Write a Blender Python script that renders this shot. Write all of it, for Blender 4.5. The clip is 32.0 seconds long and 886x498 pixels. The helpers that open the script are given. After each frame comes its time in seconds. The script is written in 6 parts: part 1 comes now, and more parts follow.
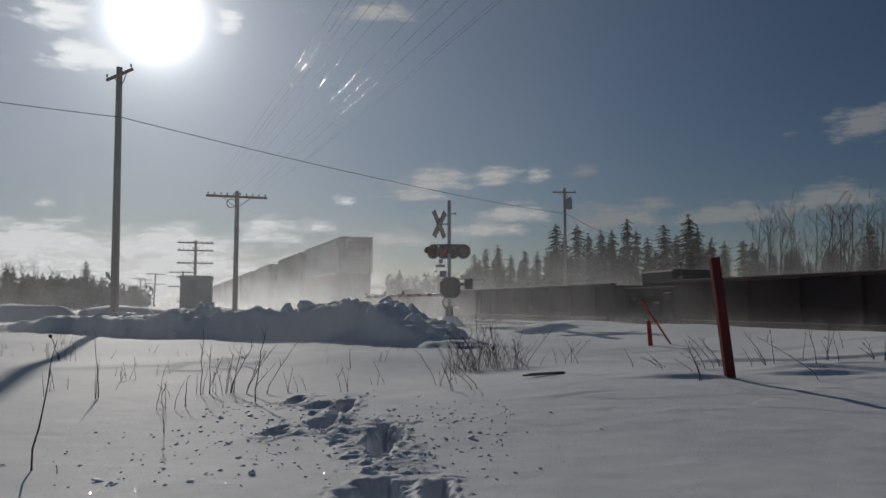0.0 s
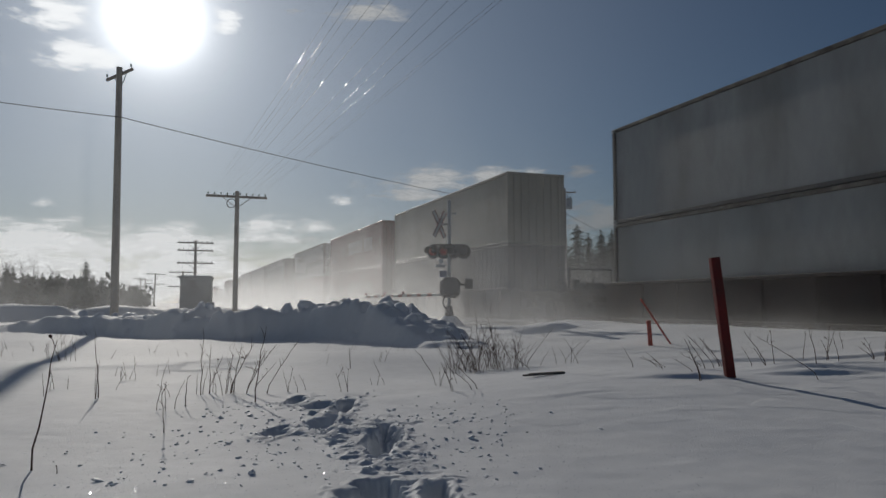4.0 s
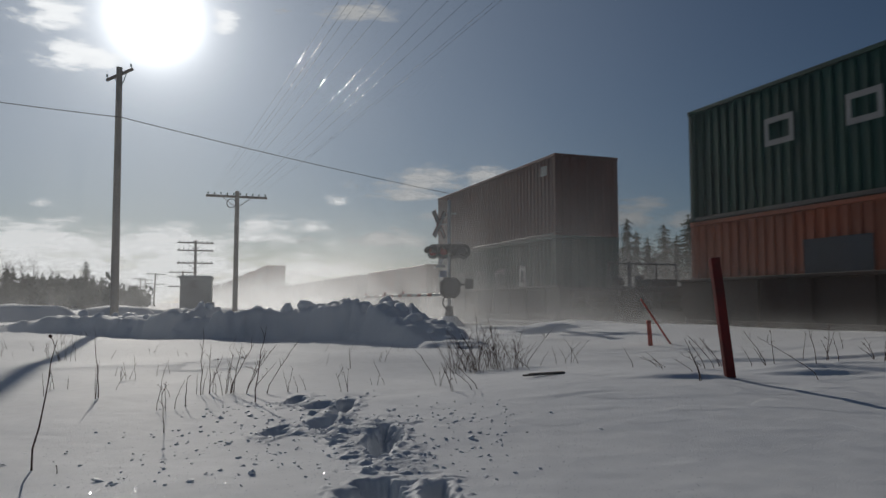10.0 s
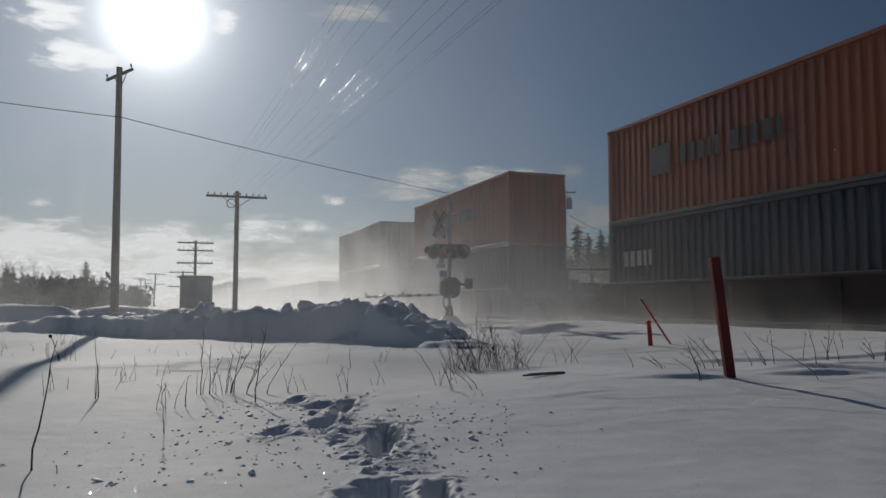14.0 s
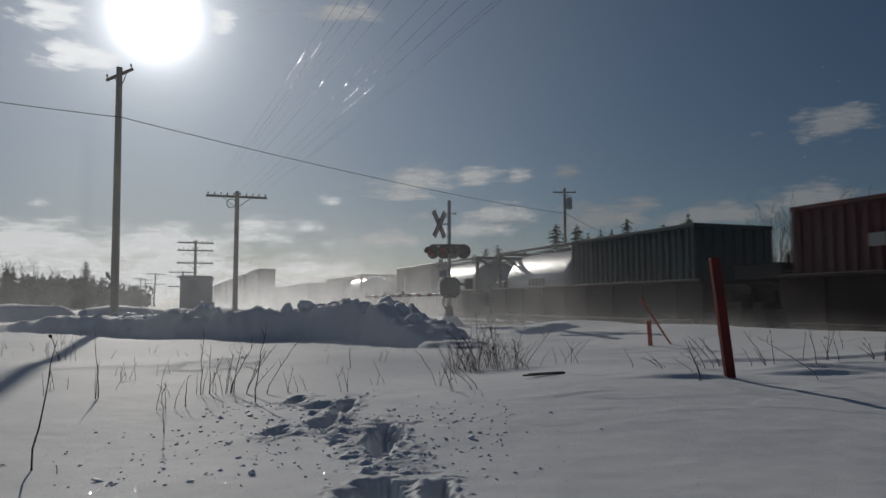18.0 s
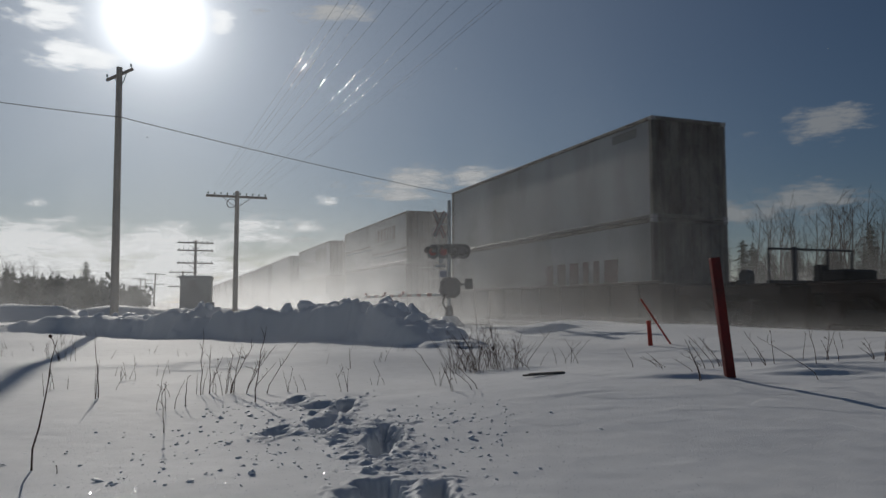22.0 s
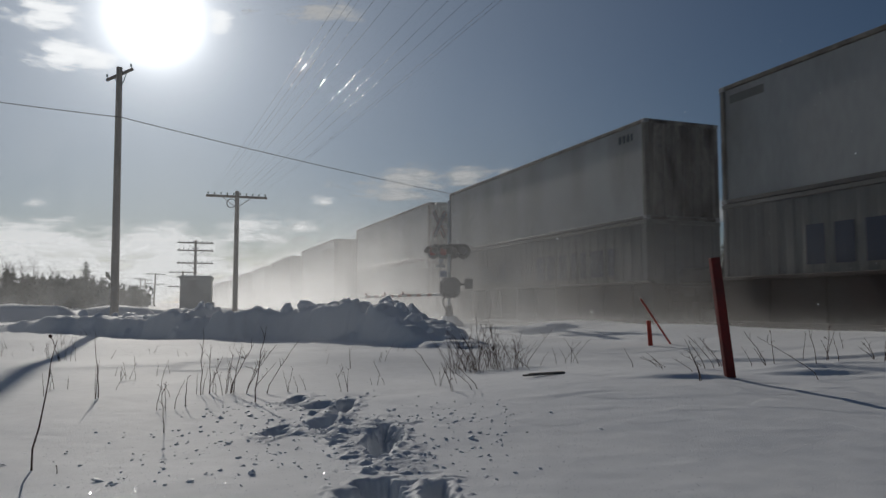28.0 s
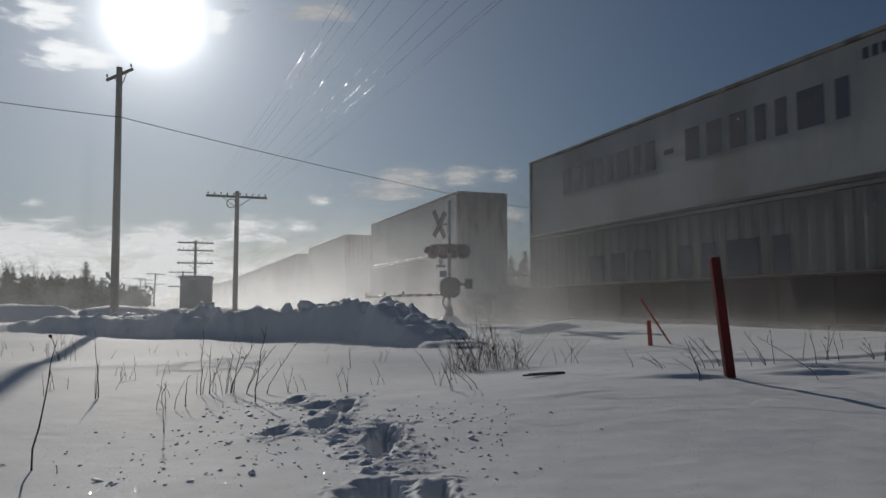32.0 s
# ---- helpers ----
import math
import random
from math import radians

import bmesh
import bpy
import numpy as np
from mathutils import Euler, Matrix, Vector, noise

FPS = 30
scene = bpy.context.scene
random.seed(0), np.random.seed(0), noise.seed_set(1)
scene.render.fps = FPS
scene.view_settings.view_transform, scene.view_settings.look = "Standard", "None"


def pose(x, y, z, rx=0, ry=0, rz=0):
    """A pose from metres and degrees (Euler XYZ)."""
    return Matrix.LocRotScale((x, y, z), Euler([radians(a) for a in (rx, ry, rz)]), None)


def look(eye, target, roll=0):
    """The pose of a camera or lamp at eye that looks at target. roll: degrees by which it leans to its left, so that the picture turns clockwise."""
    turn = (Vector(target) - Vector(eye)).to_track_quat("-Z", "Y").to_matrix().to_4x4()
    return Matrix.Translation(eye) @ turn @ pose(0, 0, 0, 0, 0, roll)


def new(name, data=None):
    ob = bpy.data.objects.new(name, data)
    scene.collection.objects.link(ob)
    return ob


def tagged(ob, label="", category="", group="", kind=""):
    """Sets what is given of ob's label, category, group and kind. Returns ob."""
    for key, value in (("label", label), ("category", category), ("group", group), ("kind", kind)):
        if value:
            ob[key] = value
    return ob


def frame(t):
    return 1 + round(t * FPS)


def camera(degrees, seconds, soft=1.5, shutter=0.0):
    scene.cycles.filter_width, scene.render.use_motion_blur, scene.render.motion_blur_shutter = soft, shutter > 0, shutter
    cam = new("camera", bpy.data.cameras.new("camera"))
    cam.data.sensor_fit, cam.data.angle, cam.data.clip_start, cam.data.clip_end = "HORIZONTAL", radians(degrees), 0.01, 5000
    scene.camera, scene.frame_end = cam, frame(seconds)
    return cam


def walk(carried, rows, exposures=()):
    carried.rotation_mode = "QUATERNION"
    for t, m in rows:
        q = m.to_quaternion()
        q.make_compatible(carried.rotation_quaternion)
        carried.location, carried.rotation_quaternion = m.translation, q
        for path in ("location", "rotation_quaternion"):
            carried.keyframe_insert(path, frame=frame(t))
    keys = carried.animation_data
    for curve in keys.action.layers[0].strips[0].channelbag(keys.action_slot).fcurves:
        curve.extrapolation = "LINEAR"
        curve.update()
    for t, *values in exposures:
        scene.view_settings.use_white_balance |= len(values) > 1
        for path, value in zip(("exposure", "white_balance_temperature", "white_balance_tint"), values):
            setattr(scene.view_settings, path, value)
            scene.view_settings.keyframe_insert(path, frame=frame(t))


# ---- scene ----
# World: z = 0 is the top of the rails, the camera looks along +y. The track runs at AZ degrees to the left of +y.
SECONDS = 32.0
cam = camera(61.6, SECONDS, soft=1.5, shutter=0.1)
EYE = pose(0, 0, 0.80, 94.262, 0, 0)
walk(cam, [(0, EYE), (SECONDS, EYE)],
     [(0, -1.08), (1.5, -1.0), (3, -0.95), (9, -0.97), (12, -0.96), (16, -1.04), (18, -1.12), (20, -1.08), (22, -0.97), (24, -0.93), (32, -0.95)])

AZ = radians(20.385)
SUN_AZ, SUN_EL = radians(-21.7), radians(20.2)
SUN = Vector((math.sin(SUN_AZ) * math.cos(SUN_EL), math.cos(SUN_AZ) * math.cos(SUN_EL), math.sin(SUN_EL)))
SIDE, HALF = 12.655, 1.295          # lateral place of the train's near side, half its width
MID = SIDE + HALF                   # lateral place of the track's centre line
SPEED = 23.93                       # train, metres a second
TURN = 90 + math.degrees(AZ)


def along(q, lat, z=0.0):
    """A place q metres along the track and lat metres to its side, seen from the camera's foot."""
    return Vector((lat * math.cos(AZ) - q * math.sin(AZ), lat * math.sin(AZ) + q * math.cos(AZ), z))


def on_track(q, lat=None, z=0.0):
    p = along(q, MID if lat is None else lat, z)
    return pose(p.x, p.y, p.z, 0, 0, TURN)


# ---- world, sun ----
world = bpy.data.worlds.new("winter_sky")
scene.world = world
world.use_nodes = True
wt = world.node_tree
wt.nodes.clear()


def wnode(kind, **kw):
    n = wt.nodes.new(kind)
    for k, v in kw.items():
        if k == "operation":
            n.operation = v
        elif k == "value":
            n.inputs[1].default_value = v
    return n


sky = wt.nodes.new("ShaderNodeTexSky")
sky.sky_type = 'NISHITA'
sky.sun_disc = False
sky.sun_elevation, sky.sun_rotation = SUN_EL, SUN_AZ
sky.air_density, sky.dust_density, sky.ozone_density = 1.0, 0.3, 3.0
bg = wt.nodes.new("ShaderNodeBackground")
bg.inputs[1].default_value = 0.040
tint = wt.nodes.new("ShaderNodeMix")
tint.data_type, tint.blend_type = 'RGBA', 'MULTIPLY'
tint.inputs[0].default_value = 1.0
tint.inputs[7].default_value = (0.92, 0.97, 1.06, 1)      # cold, dry winter air
wt.links.new(sky.outputs[0], tint.inputs[6])
wt.links.new(tint.outputs[2], bg.inputs[0])
# ice-crystal aureole round the sun
tc = wt.nodes.new("ShaderNodeTexCoord")
dot = wnode("ShaderNodeVectorMath", operation='DOT_PRODUCT')
dot.inputs[1].default_value = SUN
wt.links.new(tc.outputs["Generated"], dot.inputs[0])
clampd = wnode("ShaderNodeMath", operation='MAXIMUM', value=0.0)
wt.links.new(dot.outputs["Value"], clampd.inputs[0])
last_shader = bg
for power, gain, colour in ((1500, 6.0, (1, 1, 1, 1)), (330, 1.1, (0.97, 0.99, 1, 1)), (60, 0.36, (0.88, 0.95, 1, 1)), (7, 0.295, (0.84, 0.94, 1, 1))):
    pw = wnode("ShaderNodeMath", operation='POWER', value=power)
    wt.links.new(clampd.outputs[0], pw.inputs[0])
    mu = wnode("ShaderNodeMath", operation='MULTIPLY', value=gain)
    wt.links.new(pw.outputs[0], mu.inputs[0])
    halo = wt.nodes.new("ShaderNodeBackground")
    halo.inputs[0].default_value = colour
    wt.links.new(mu.outputs[0], halo.inputs[1])
    both = wt.nodes.new("ShaderNodeAddShader")
    wt.links.new(last_shader.outputs[0], both.inputs[0])
    wt.links.new(halo.outputs[0], both.inputs[1])
    last_shader = both
wout = wt.nodes.new("ShaderNodeOutputWorld")
wt.links.new(both.outputs[0], wout.inputs[0])

sun_data = bpy.data.lights.new("sun", 'SUN')
sun_data.energy, sun_data.angle, sun_data.color = 3.8, radians(0.5), (1.0, 0.94, 0.85)
sun_ob = new("sun", sun_data)
sun_ob.matrix_world = look(SUN * 100, (0, 0, 0))
scene.cycles.transparent_max_bounces = 64


# ---- materials ----
def mat(name, colour, rough=0.6, metal=0.0, vary=0.25, scale=3.0, bump=0.0, bscale=40.0, dirt=None, dirt_amount=0.0,
        dirt_scale=0.6, stretch=(1, 1, 1), spec=0.5, translucent=0.0):
    m = bpy.data.materials.new(name)
    m.use_nodes = True
    nt = m.node_tree
    b = nt.nodes["Principled BSDF"]
    b.inputs["Roughness"].default_value = rough
    b.inputs["Metallic"].default_value = metal
    b.inputs["Specular IOR Level"].default_value = spec
    co = nt.nodes.new("ShaderNodeTexCoord")
    mp = nt.nodes.new("ShaderNodeMapping")
    mp.inputs["Scale"].default_value = stretch
    nt.links.new(co.outputs["Object"], mp.inputs["Vector"])
    info = nt.nodes.new("ShaderNodeObjectInfo")
    shift = nt.nodes.new("ShaderNodeVectorMath")
    shift.operation = 'ADD'
    off = nt.nodes.new("ShaderNodeMath")
    off.operation = 'MULTIPLY'
    off.inputs[1].default_value = 37.0
    nt.links.new(info.outputs["Random"], off.inputs[0])
    nt.links.new(mp.outputs[0], shift.inputs[0])
    nt.links.new(off.outputs[0], shift.inputs[1])

    def tex(s, detail=6):
        n = nt.nodes.new("ShaderNodeTexNoise")
        n.inputs["Scale"].default_value = s
        n.inputs["Detail"].default_value = detail
        nt.links.new(shift.outputs[0], n.inputs["Vector"])
        return n

    n1, n2 = tex(scale), tex(scale * 9)
    mixv = nt.nodes.new("ShaderNodeMath")
    mixv.operation = 'ADD'
    nt.links.new(n1.outputs["Fac"], mixv.inputs[0])
    nt.links.new(n2.outputs["Fac"], mixv.inputs[1])
    rng = nt.nodes.new("ShaderNodeMapRange")
    rng.inputs[1].default_value, rng.inputs[2].default_value = 0.6, 1.4
    rng.inputs[3].default_value, rng.inputs[4].default_value = 1 - vary, 1 + vary
    nt.links.new(mixv.outputs[0], rng.inputs[0])
    mul = nt.nodes.new("ShaderNodeMix")
    mul.data_type, mul.blend_type = 'RGBA', 'MULTIPLY'
    mul.inputs[0].default_value = 1.0
    mul.inputs[6].default_value = (*colour, 1)
    nt.links.new(rng.outputs[0], mul.inputs[7])
    last = mul.outputs[2]
    if dirt is not None:
        n3 = tex(dirt_scale, 8)
        ramp = nt.nodes.new("ShaderNodeMapRange")
        ramp.inputs[1].default_value, ramp.inputs[2].default_value = 0.42, 0.72
        ramp.inputs[3].default_value, ramp.inputs[4].default_value = 0.0, dirt_amount
        nt.links.new(n3.outputs["Fac"], ramp.inputs[0])
        md = nt.nodes.new("ShaderNodeMix")
        md.data_type = 'RGBA'
        nt.links.new(ramp.outputs[0], md.inputs[0])
        nt.links.new(last, md.inputs[6])
        md.inputs[7].default_value = (*dirt, 1)
        last = md.outputs[2]
    nt.links.new(last, b.inputs["Base Color"])
    if bump:
        nb = tex(bscale, 5)
        bp = nt.nodes.new("ShaderNodeBump")
        bp.inputs["Strength"].default_value = bump
        bp.inputs["Distance"].default_value = 0.02
        nt.links.new(nb.outputs["Fac"], bp.inputs["Height"])
        nt.links.new(bp.outputs[0], b.inputs["Normal"])
    if translucent:
        tl = nt.nodes.new("ShaderNodeBsdfTranslucent")
        nt.links.new(last, tl.inputs[0])
        mx = nt.nodes.new("ShaderNodeMixShader")
        mx.inputs[0].default_value = translucent
        nt.links.new(b.outputs[0], mx.inputs[1])
        nt.links.new(tl.outputs[0], mx.inputs[2])
        nt.links.new(mx.outputs[0], nt.nodes["Material Output"].inputs[0])
    return m


GRIME = (0.09, 0.075, 0.06)
M_SNOW = mat("snow", (0.775, 0.785, 0.80), 0.7, vary=0.07, scale=0.9, bump=0.22, bscale=85, spec=0.045)
M_ROAD = mat("packed_road_snow", (0.60, 0.61, 0.63), 0.7, vary=0.14, scale=1.2, bump=0.3, bscale=12, spec=0.1)
M_FLAKE = mat("ice_crystal", (0.9, 0.92, 0.95), 0.16, 1.0, vary=0.05)
M_BANK = mat("snow_clods", (0.85, 0.86, 0.88), 0.6, vary=0.06, scale=2, bump=0.4, bscale=14)
M_WOOD = mat("weathered_pole_wood", (0.30, 0.265, 0.23), 0.85, vary=0.35, scale=3, bump=0.6, bscale=30, stretch=(4, 4, 0.3))
M_ARM = mat("weathered_crossarm_wood", (0.22, 0.19, 0.165), 0.85, vary=0.35, scale=5, bump=0.5, bscale=30)
M_GALV = mat("galvanised_steel", (0.42, 0.43, 0.44), 0.45, 0.85, vary=0.2, scale=5)
M_DARK = mat("dark_painted_metal", (0.055, 0.055, 0.06), 0.5, vary=0.25, scale=6)
M_STEEL = mat("rusty_wheel_steel", (0.07, 0.055, 0.048), 0.6, 0.5, vary=0.3)
M_WIRE = mat("aluminium_wire", (0.12, 0.122, 0.125), 0.24, 1.0, vary=0.05)
M_WIRE_DULL = mat("tarnished_wire", (0.12, 0.12, 0.125), 0.6, 0.6, vary=0.05)
M_CABLE = mat("black_cable", (0.03, 0.03, 0.035), 0.4, vary=0.1)
M_GLASS = mat("insulator_glass", (0.10, 0.16, 0.15), 0.12, vary=0.1)
M_LENS = mat("red_signal_lens", (0.28, 0.02, 0.02), 0.15, vary=0.1)
M_REDPAINT = mat("faded_red_paint", (0.15, 0.012, 0.010), 0.75, vary=0.35, scale=5, dirt=(0.05, 0.02, 0.018), dirt_amount=0.7, dirt_scale=6)
M_ORANGE = mat("orange_red_marker", (0.42, 0.05, 0.03), 0.6, vary=0.2, scale=6)
M_REFLECT = mat("white_reflective_sheet", (0.42, 0.42, 0.41), 0.5, vary=0.15)
M_RUST = mat("red_stripe_sheet", (0.22, 0.03, 0.025), 0.5, vary=0.2)
M_SHED = mat("silver_shed_paint", (0.42, 0.42, 0.40), 0.55, 0.1, vary=0.12, scale=2, dirt=GRIME, dirt_amount=0.4)
M_NEEDLE = mat("spruce_needles", (0.035, 0.05, 0.03), 0.8, vary=0.4, scale=1.5)
M_BARK = mat("bare_bark", (0.075, 0.063, 0.055), 0.9, vary=0.3, scale=4, bump=0.4)
M_STALK = mat("dry_weed_stalk", (0.075, 0.04, 0.03), 0.8, vary=0.3, scale=10)
M_CAR = mat("brown_railcar_paint", (0.032, 0.018, 0.015), 0.75, vary=0.25, scale=1.5, dirt=(0.024, 0.021, 0.019), dirt_amount=0.8, dirt_scale=1.2)
M_TRUCK = mat("oily_black_steel", (0.035, 0.032, 0.03), 0.6, 0.3, vary=0.3)
M_RAIL = mat("rail_steel", (0.22, 0.17, 0.14), 0.4, 0.8, vary=0.3)
M_TIE = mat("creosoted_tie", (0.06, 0.05, 0.042), 0.9, vary=0.3, bump=0.4)


def paint(name, colour, amount=0.35, rough=0.5):
    return mat(name, colour, rough, vary=0.12, scale=0.8, dirt=GRIME, dirt_amount=amount, dirt_scale=0.55, stretch=(1, 1, 0.35))


P = {
    "white": paint("white_container_paint", (0.31, 0.315, 0.31), 0.5),
    "cream": paint("buff_container_paint", (0.33, 0.305, 0.255)),
    "grey": paint("grey_container_paint", (0.16, 0.153, 0.142), 0.45),
    "dim": paint("dark_grey_container_paint", (0.085, 0.083, 0.08), 0.4),
    "red": paint("red_container_paint", (0.125, 0.014, 0.015), 0.4),
    "green": paint("green_container_paint", (0.015, 0.05, 0.036), 0.3),
    "orange": paint("orange_container_paint", (0.28, 0.08, 0.039), 0.45),
    "brown": paint("brown_container_paint", (0.11, 0.04, 0.03), 0.4),
    "rust": paint("rust_red_container_paint", (0.20, 0.055, 0.032), 0.4),
    "maroon": paint("maroon_container_paint", (0.075, 0.018, 0.018), 0.4),
    "navy": paint("navy_container_paint", (0.034, 0.040, 0.055), 0.35),
    "teal": paint("teal_container_paint", (0.017, 0.037, 0.041), 0.35),
    "black": paint("black_lettering_paint", (0.03, 0.035, 0.045), 0.1),
    "blue": paint("dark_blue_lettering_paint", (0.022, 0.032, 0.058), 0.1),
    "ink": paint("dark_red_lettering_paint", (0.065, 0.02, 0.022), 0.2),
    # Road grime, plus shade of ends and seams put into a darker base.
    "shaded_grimy_white": mat("shaded_road_grimed_white_paint", (0.17, 0.155, 0.135), 0.75, vary=0.45, scale=1.6, bump=0.5, bscale=6, dirt=(0.045, 0.035, 0.028), dirt_amount=0.95, dirt_scale=1.3, stretch=(1.4, 1.4, 0.5)),
    "mint": paint("pale_green_housing_paint", (0.17, 0.215, 0.195), 0.4),
    # Dirty lower rails, darkened further to stand for the shaded stacking gap.
    "grimy_shade": paint("grimy_shaded_rail_paint", (0.09, 0.085, 0.08), 0.6),
    "sign": paint("white_lettering_paint", (0.30, 0.30, 0.295), 0.4),
}
M_TANK = mat("brushed_tank_jacket", (0.36, 0.365, 0.37), 0.45, 0.6, vary=0.12, scale=1.0, dirt=GRIME, dirt_amount=0.35)


# ---- mesh helpers ----
def box(bm, c, s, bevel=0.0, m=None):
    r = bmesh.ops.create_cube(bm, size=1.0, matrix=(m or Matrix()) @ Matrix.Translation(c) @ Matrix.Diagonal((*s, 1)))
    if bevel:
        edges = list({e for v in r["verts"] for e in v.link_edges})
        bmesh.ops.bevel(bm, geom=edges, offset=bevel, segments=1, affect='EDGES', profile=0.5)
    return r


def rod(bm, p0, p1, r0, r1=None, seg=8, caps=True):
    p0, p1 = Vector(p0), Vector(p1)
    d = p1 - p0
    m = Matrix.Translation((p0 + p1) / 2) @ d.to_track_quat('Z', 'Y').to_matrix().to_4x4()
    return bmesh.ops.create_cone(bm, cap_ends=caps, segments=seg, radius1=r0, radius2=r0 if r1 is None else r1, depth=d.length, matrix=m)


def tube(pts, r, seg=5):
    """A bmesh tube of tapering radius through a list of points; r is a number or one for each point."""
    bm = bmesh.new()
    pts = [Vector(p) for p in pts]
    rs = r if isinstance(r, (list, tuple)) else [r] * len(pts)
    rings = []
    for i, p in enumerate(pts):
        d = (pts[min(i + 1, len(pts) - 1)] - pts[max(i - 1, 0)]).normalized()
        side = d.orthogonal().normalized()
        up = d.cross(side)
        rings.append([bm.verts.new(p + rs[i] * (side * math.cos(2 * math.pi * k / seg) + up * math.sin(2 * math.pi * k / seg))) for k in range(seg)])
    for a, b in zip(rings, rings[1:]):
        for k in range(seg):
            bm.faces.new((a[k], a[(k + 1) % seg], b[(k + 1) % seg], b[k]))
    bm.faces.new(rings[0][::-1])
    bm.faces.new(rings[-1])
    return bm


def join(target, other):
    me = bpy.data.meshes.new("tmp")
    other.to_mesh(me)
    other.free()
    target.from_mesh(me)
    bpy.data.meshes.remove(me)


def mesh_of(name, bm, material, smooth=False):
    me = bpy.data.meshes.new(name)
    bm.normal_update()
    bm.to_mesh(me)
    bm.free()
    me.materials.append(material)
    if smooth:
        me.polygons.foreach_set("use_smooth", [True] * len(me.polygons))
    return me


def put(name, me, parent=None, m=None, label=""):
    ob = new(name, me)
    if parent is not None:
        ob.parent = parent
    if m is not None:
        ob.matrix_basis = m
    return tagged(ob, label)


def part(name, bm, material, parent=None, label="", m=None, smooth=False):
    return put(name, mesh_of(name, bm, material, smooth), parent, m, label)


def root(name, m, label, category, group=""):
    ob = new(name)
    ob.empty_display_size = 0.3
    ob.matrix_basis = m
    return tagged(ob, label, category, group)


MOVING = []     # (thing, its place along the track at the start, lateral place, height, speed, turn)


# ---- ground: one sheet of snow to the horizon ----
def smooth_step(a, b, x):
    t = np.clip((x - a) / (b - a), 0, 1)
    return t * t * (3 - 2 * t)


WAVES = {}


def wave(x, y, seed, size):
    """Cheap smooth noise from a few crossed sines, about -1 to 1."""
    if (seed, size) not in WAVES:
        rs = np.random.RandomState(seed)
        rows = []
        for k in range(7):
            a, ph = rs.rand() * 6.283, rs.rand() * 6.283
            rows.append((6.283 / size * (0.6 + 0.9 * rs.rand()), math.cos(a), math.sin(a), ph))
        WAVES[seed, size] = rows
    out = 0
    for w, ca, sa, ph in WAVES[seed, size]:
        out = out + np.sin(w * (x * ca + y * sa) + ph + 1.3 * np.sin(0.5 * w * (x * sa - y * ca) + 2 * ph))
    return out / 3.2


# the trodden trail: place, half width and length, depth at the far end
PITS = [(-0.28, 3.17, 0.155, 0.30, 0.20), (-0.02, 3.20, 0.07, 0.24, 0.14), (-0.35, 4.42, 0.105, 0.46, 0.15), (-0.76, 5.75, 0.085, 0.48, 0.14),
        (-0.95, 5.88, 0.13, 0.20, 0.07), (-1.21, 6.20, 0.075, 0.30, 0.09), (-0.80, 5.02, 0.10, 0.24, 0.06), (-1.05, 4.76, 0.09, 0.20, 0.05)]
BANK = [(-12.9, 22.6), (-12.0, 22.2), (-11.5, 21.9), (-10.9, 21.5), (-10.1, 21.0), (-8.4, 19.9), (-7.0, 18.9), (-6.5, 18.5), (-5.8, 18.1), (-5.67, 18.0), (-5.3, 17.85), (-5.17, 17.8),
        (-5.03, 17.7), (-4.25, 17.8), (-3.45, 17.7), (-2.92, 17.6), (-2.37, 17.3), (-1.88, 17.1), (-1.72, 17.0), (-1.53, 16.8), (-1.39, 16.6), (-1.05, 16.2),
        (-0.63, 15.6), (-0.2, 14.9), (0.1, 14.4)]
BANK_H = [0.10, 0.30, 0.22, 0.36, 0.37, 0.42, 0.44, 0.64, 0.66, 0.45, 0.46, 0.28,
          0.62, 0.62, 0.64, 0.72, 0.78, 0.80, 0.70, 0.78, 0.56, 0.72, 0.54, 0.32, 0.10]
BANKS_FAR = [(along(36.6, -40)[:2], along(36.6, -4.5)[:2], 0.66, 1.25), (along(37.5, -3)[:2], along(37.6, -1.2)[:2], 0.6, 1.2), ((-19.5, 45), (-16.5, 46), 0.5, 1.7), ((-16, 50), (-5, 52), 0.4, 2.0)]


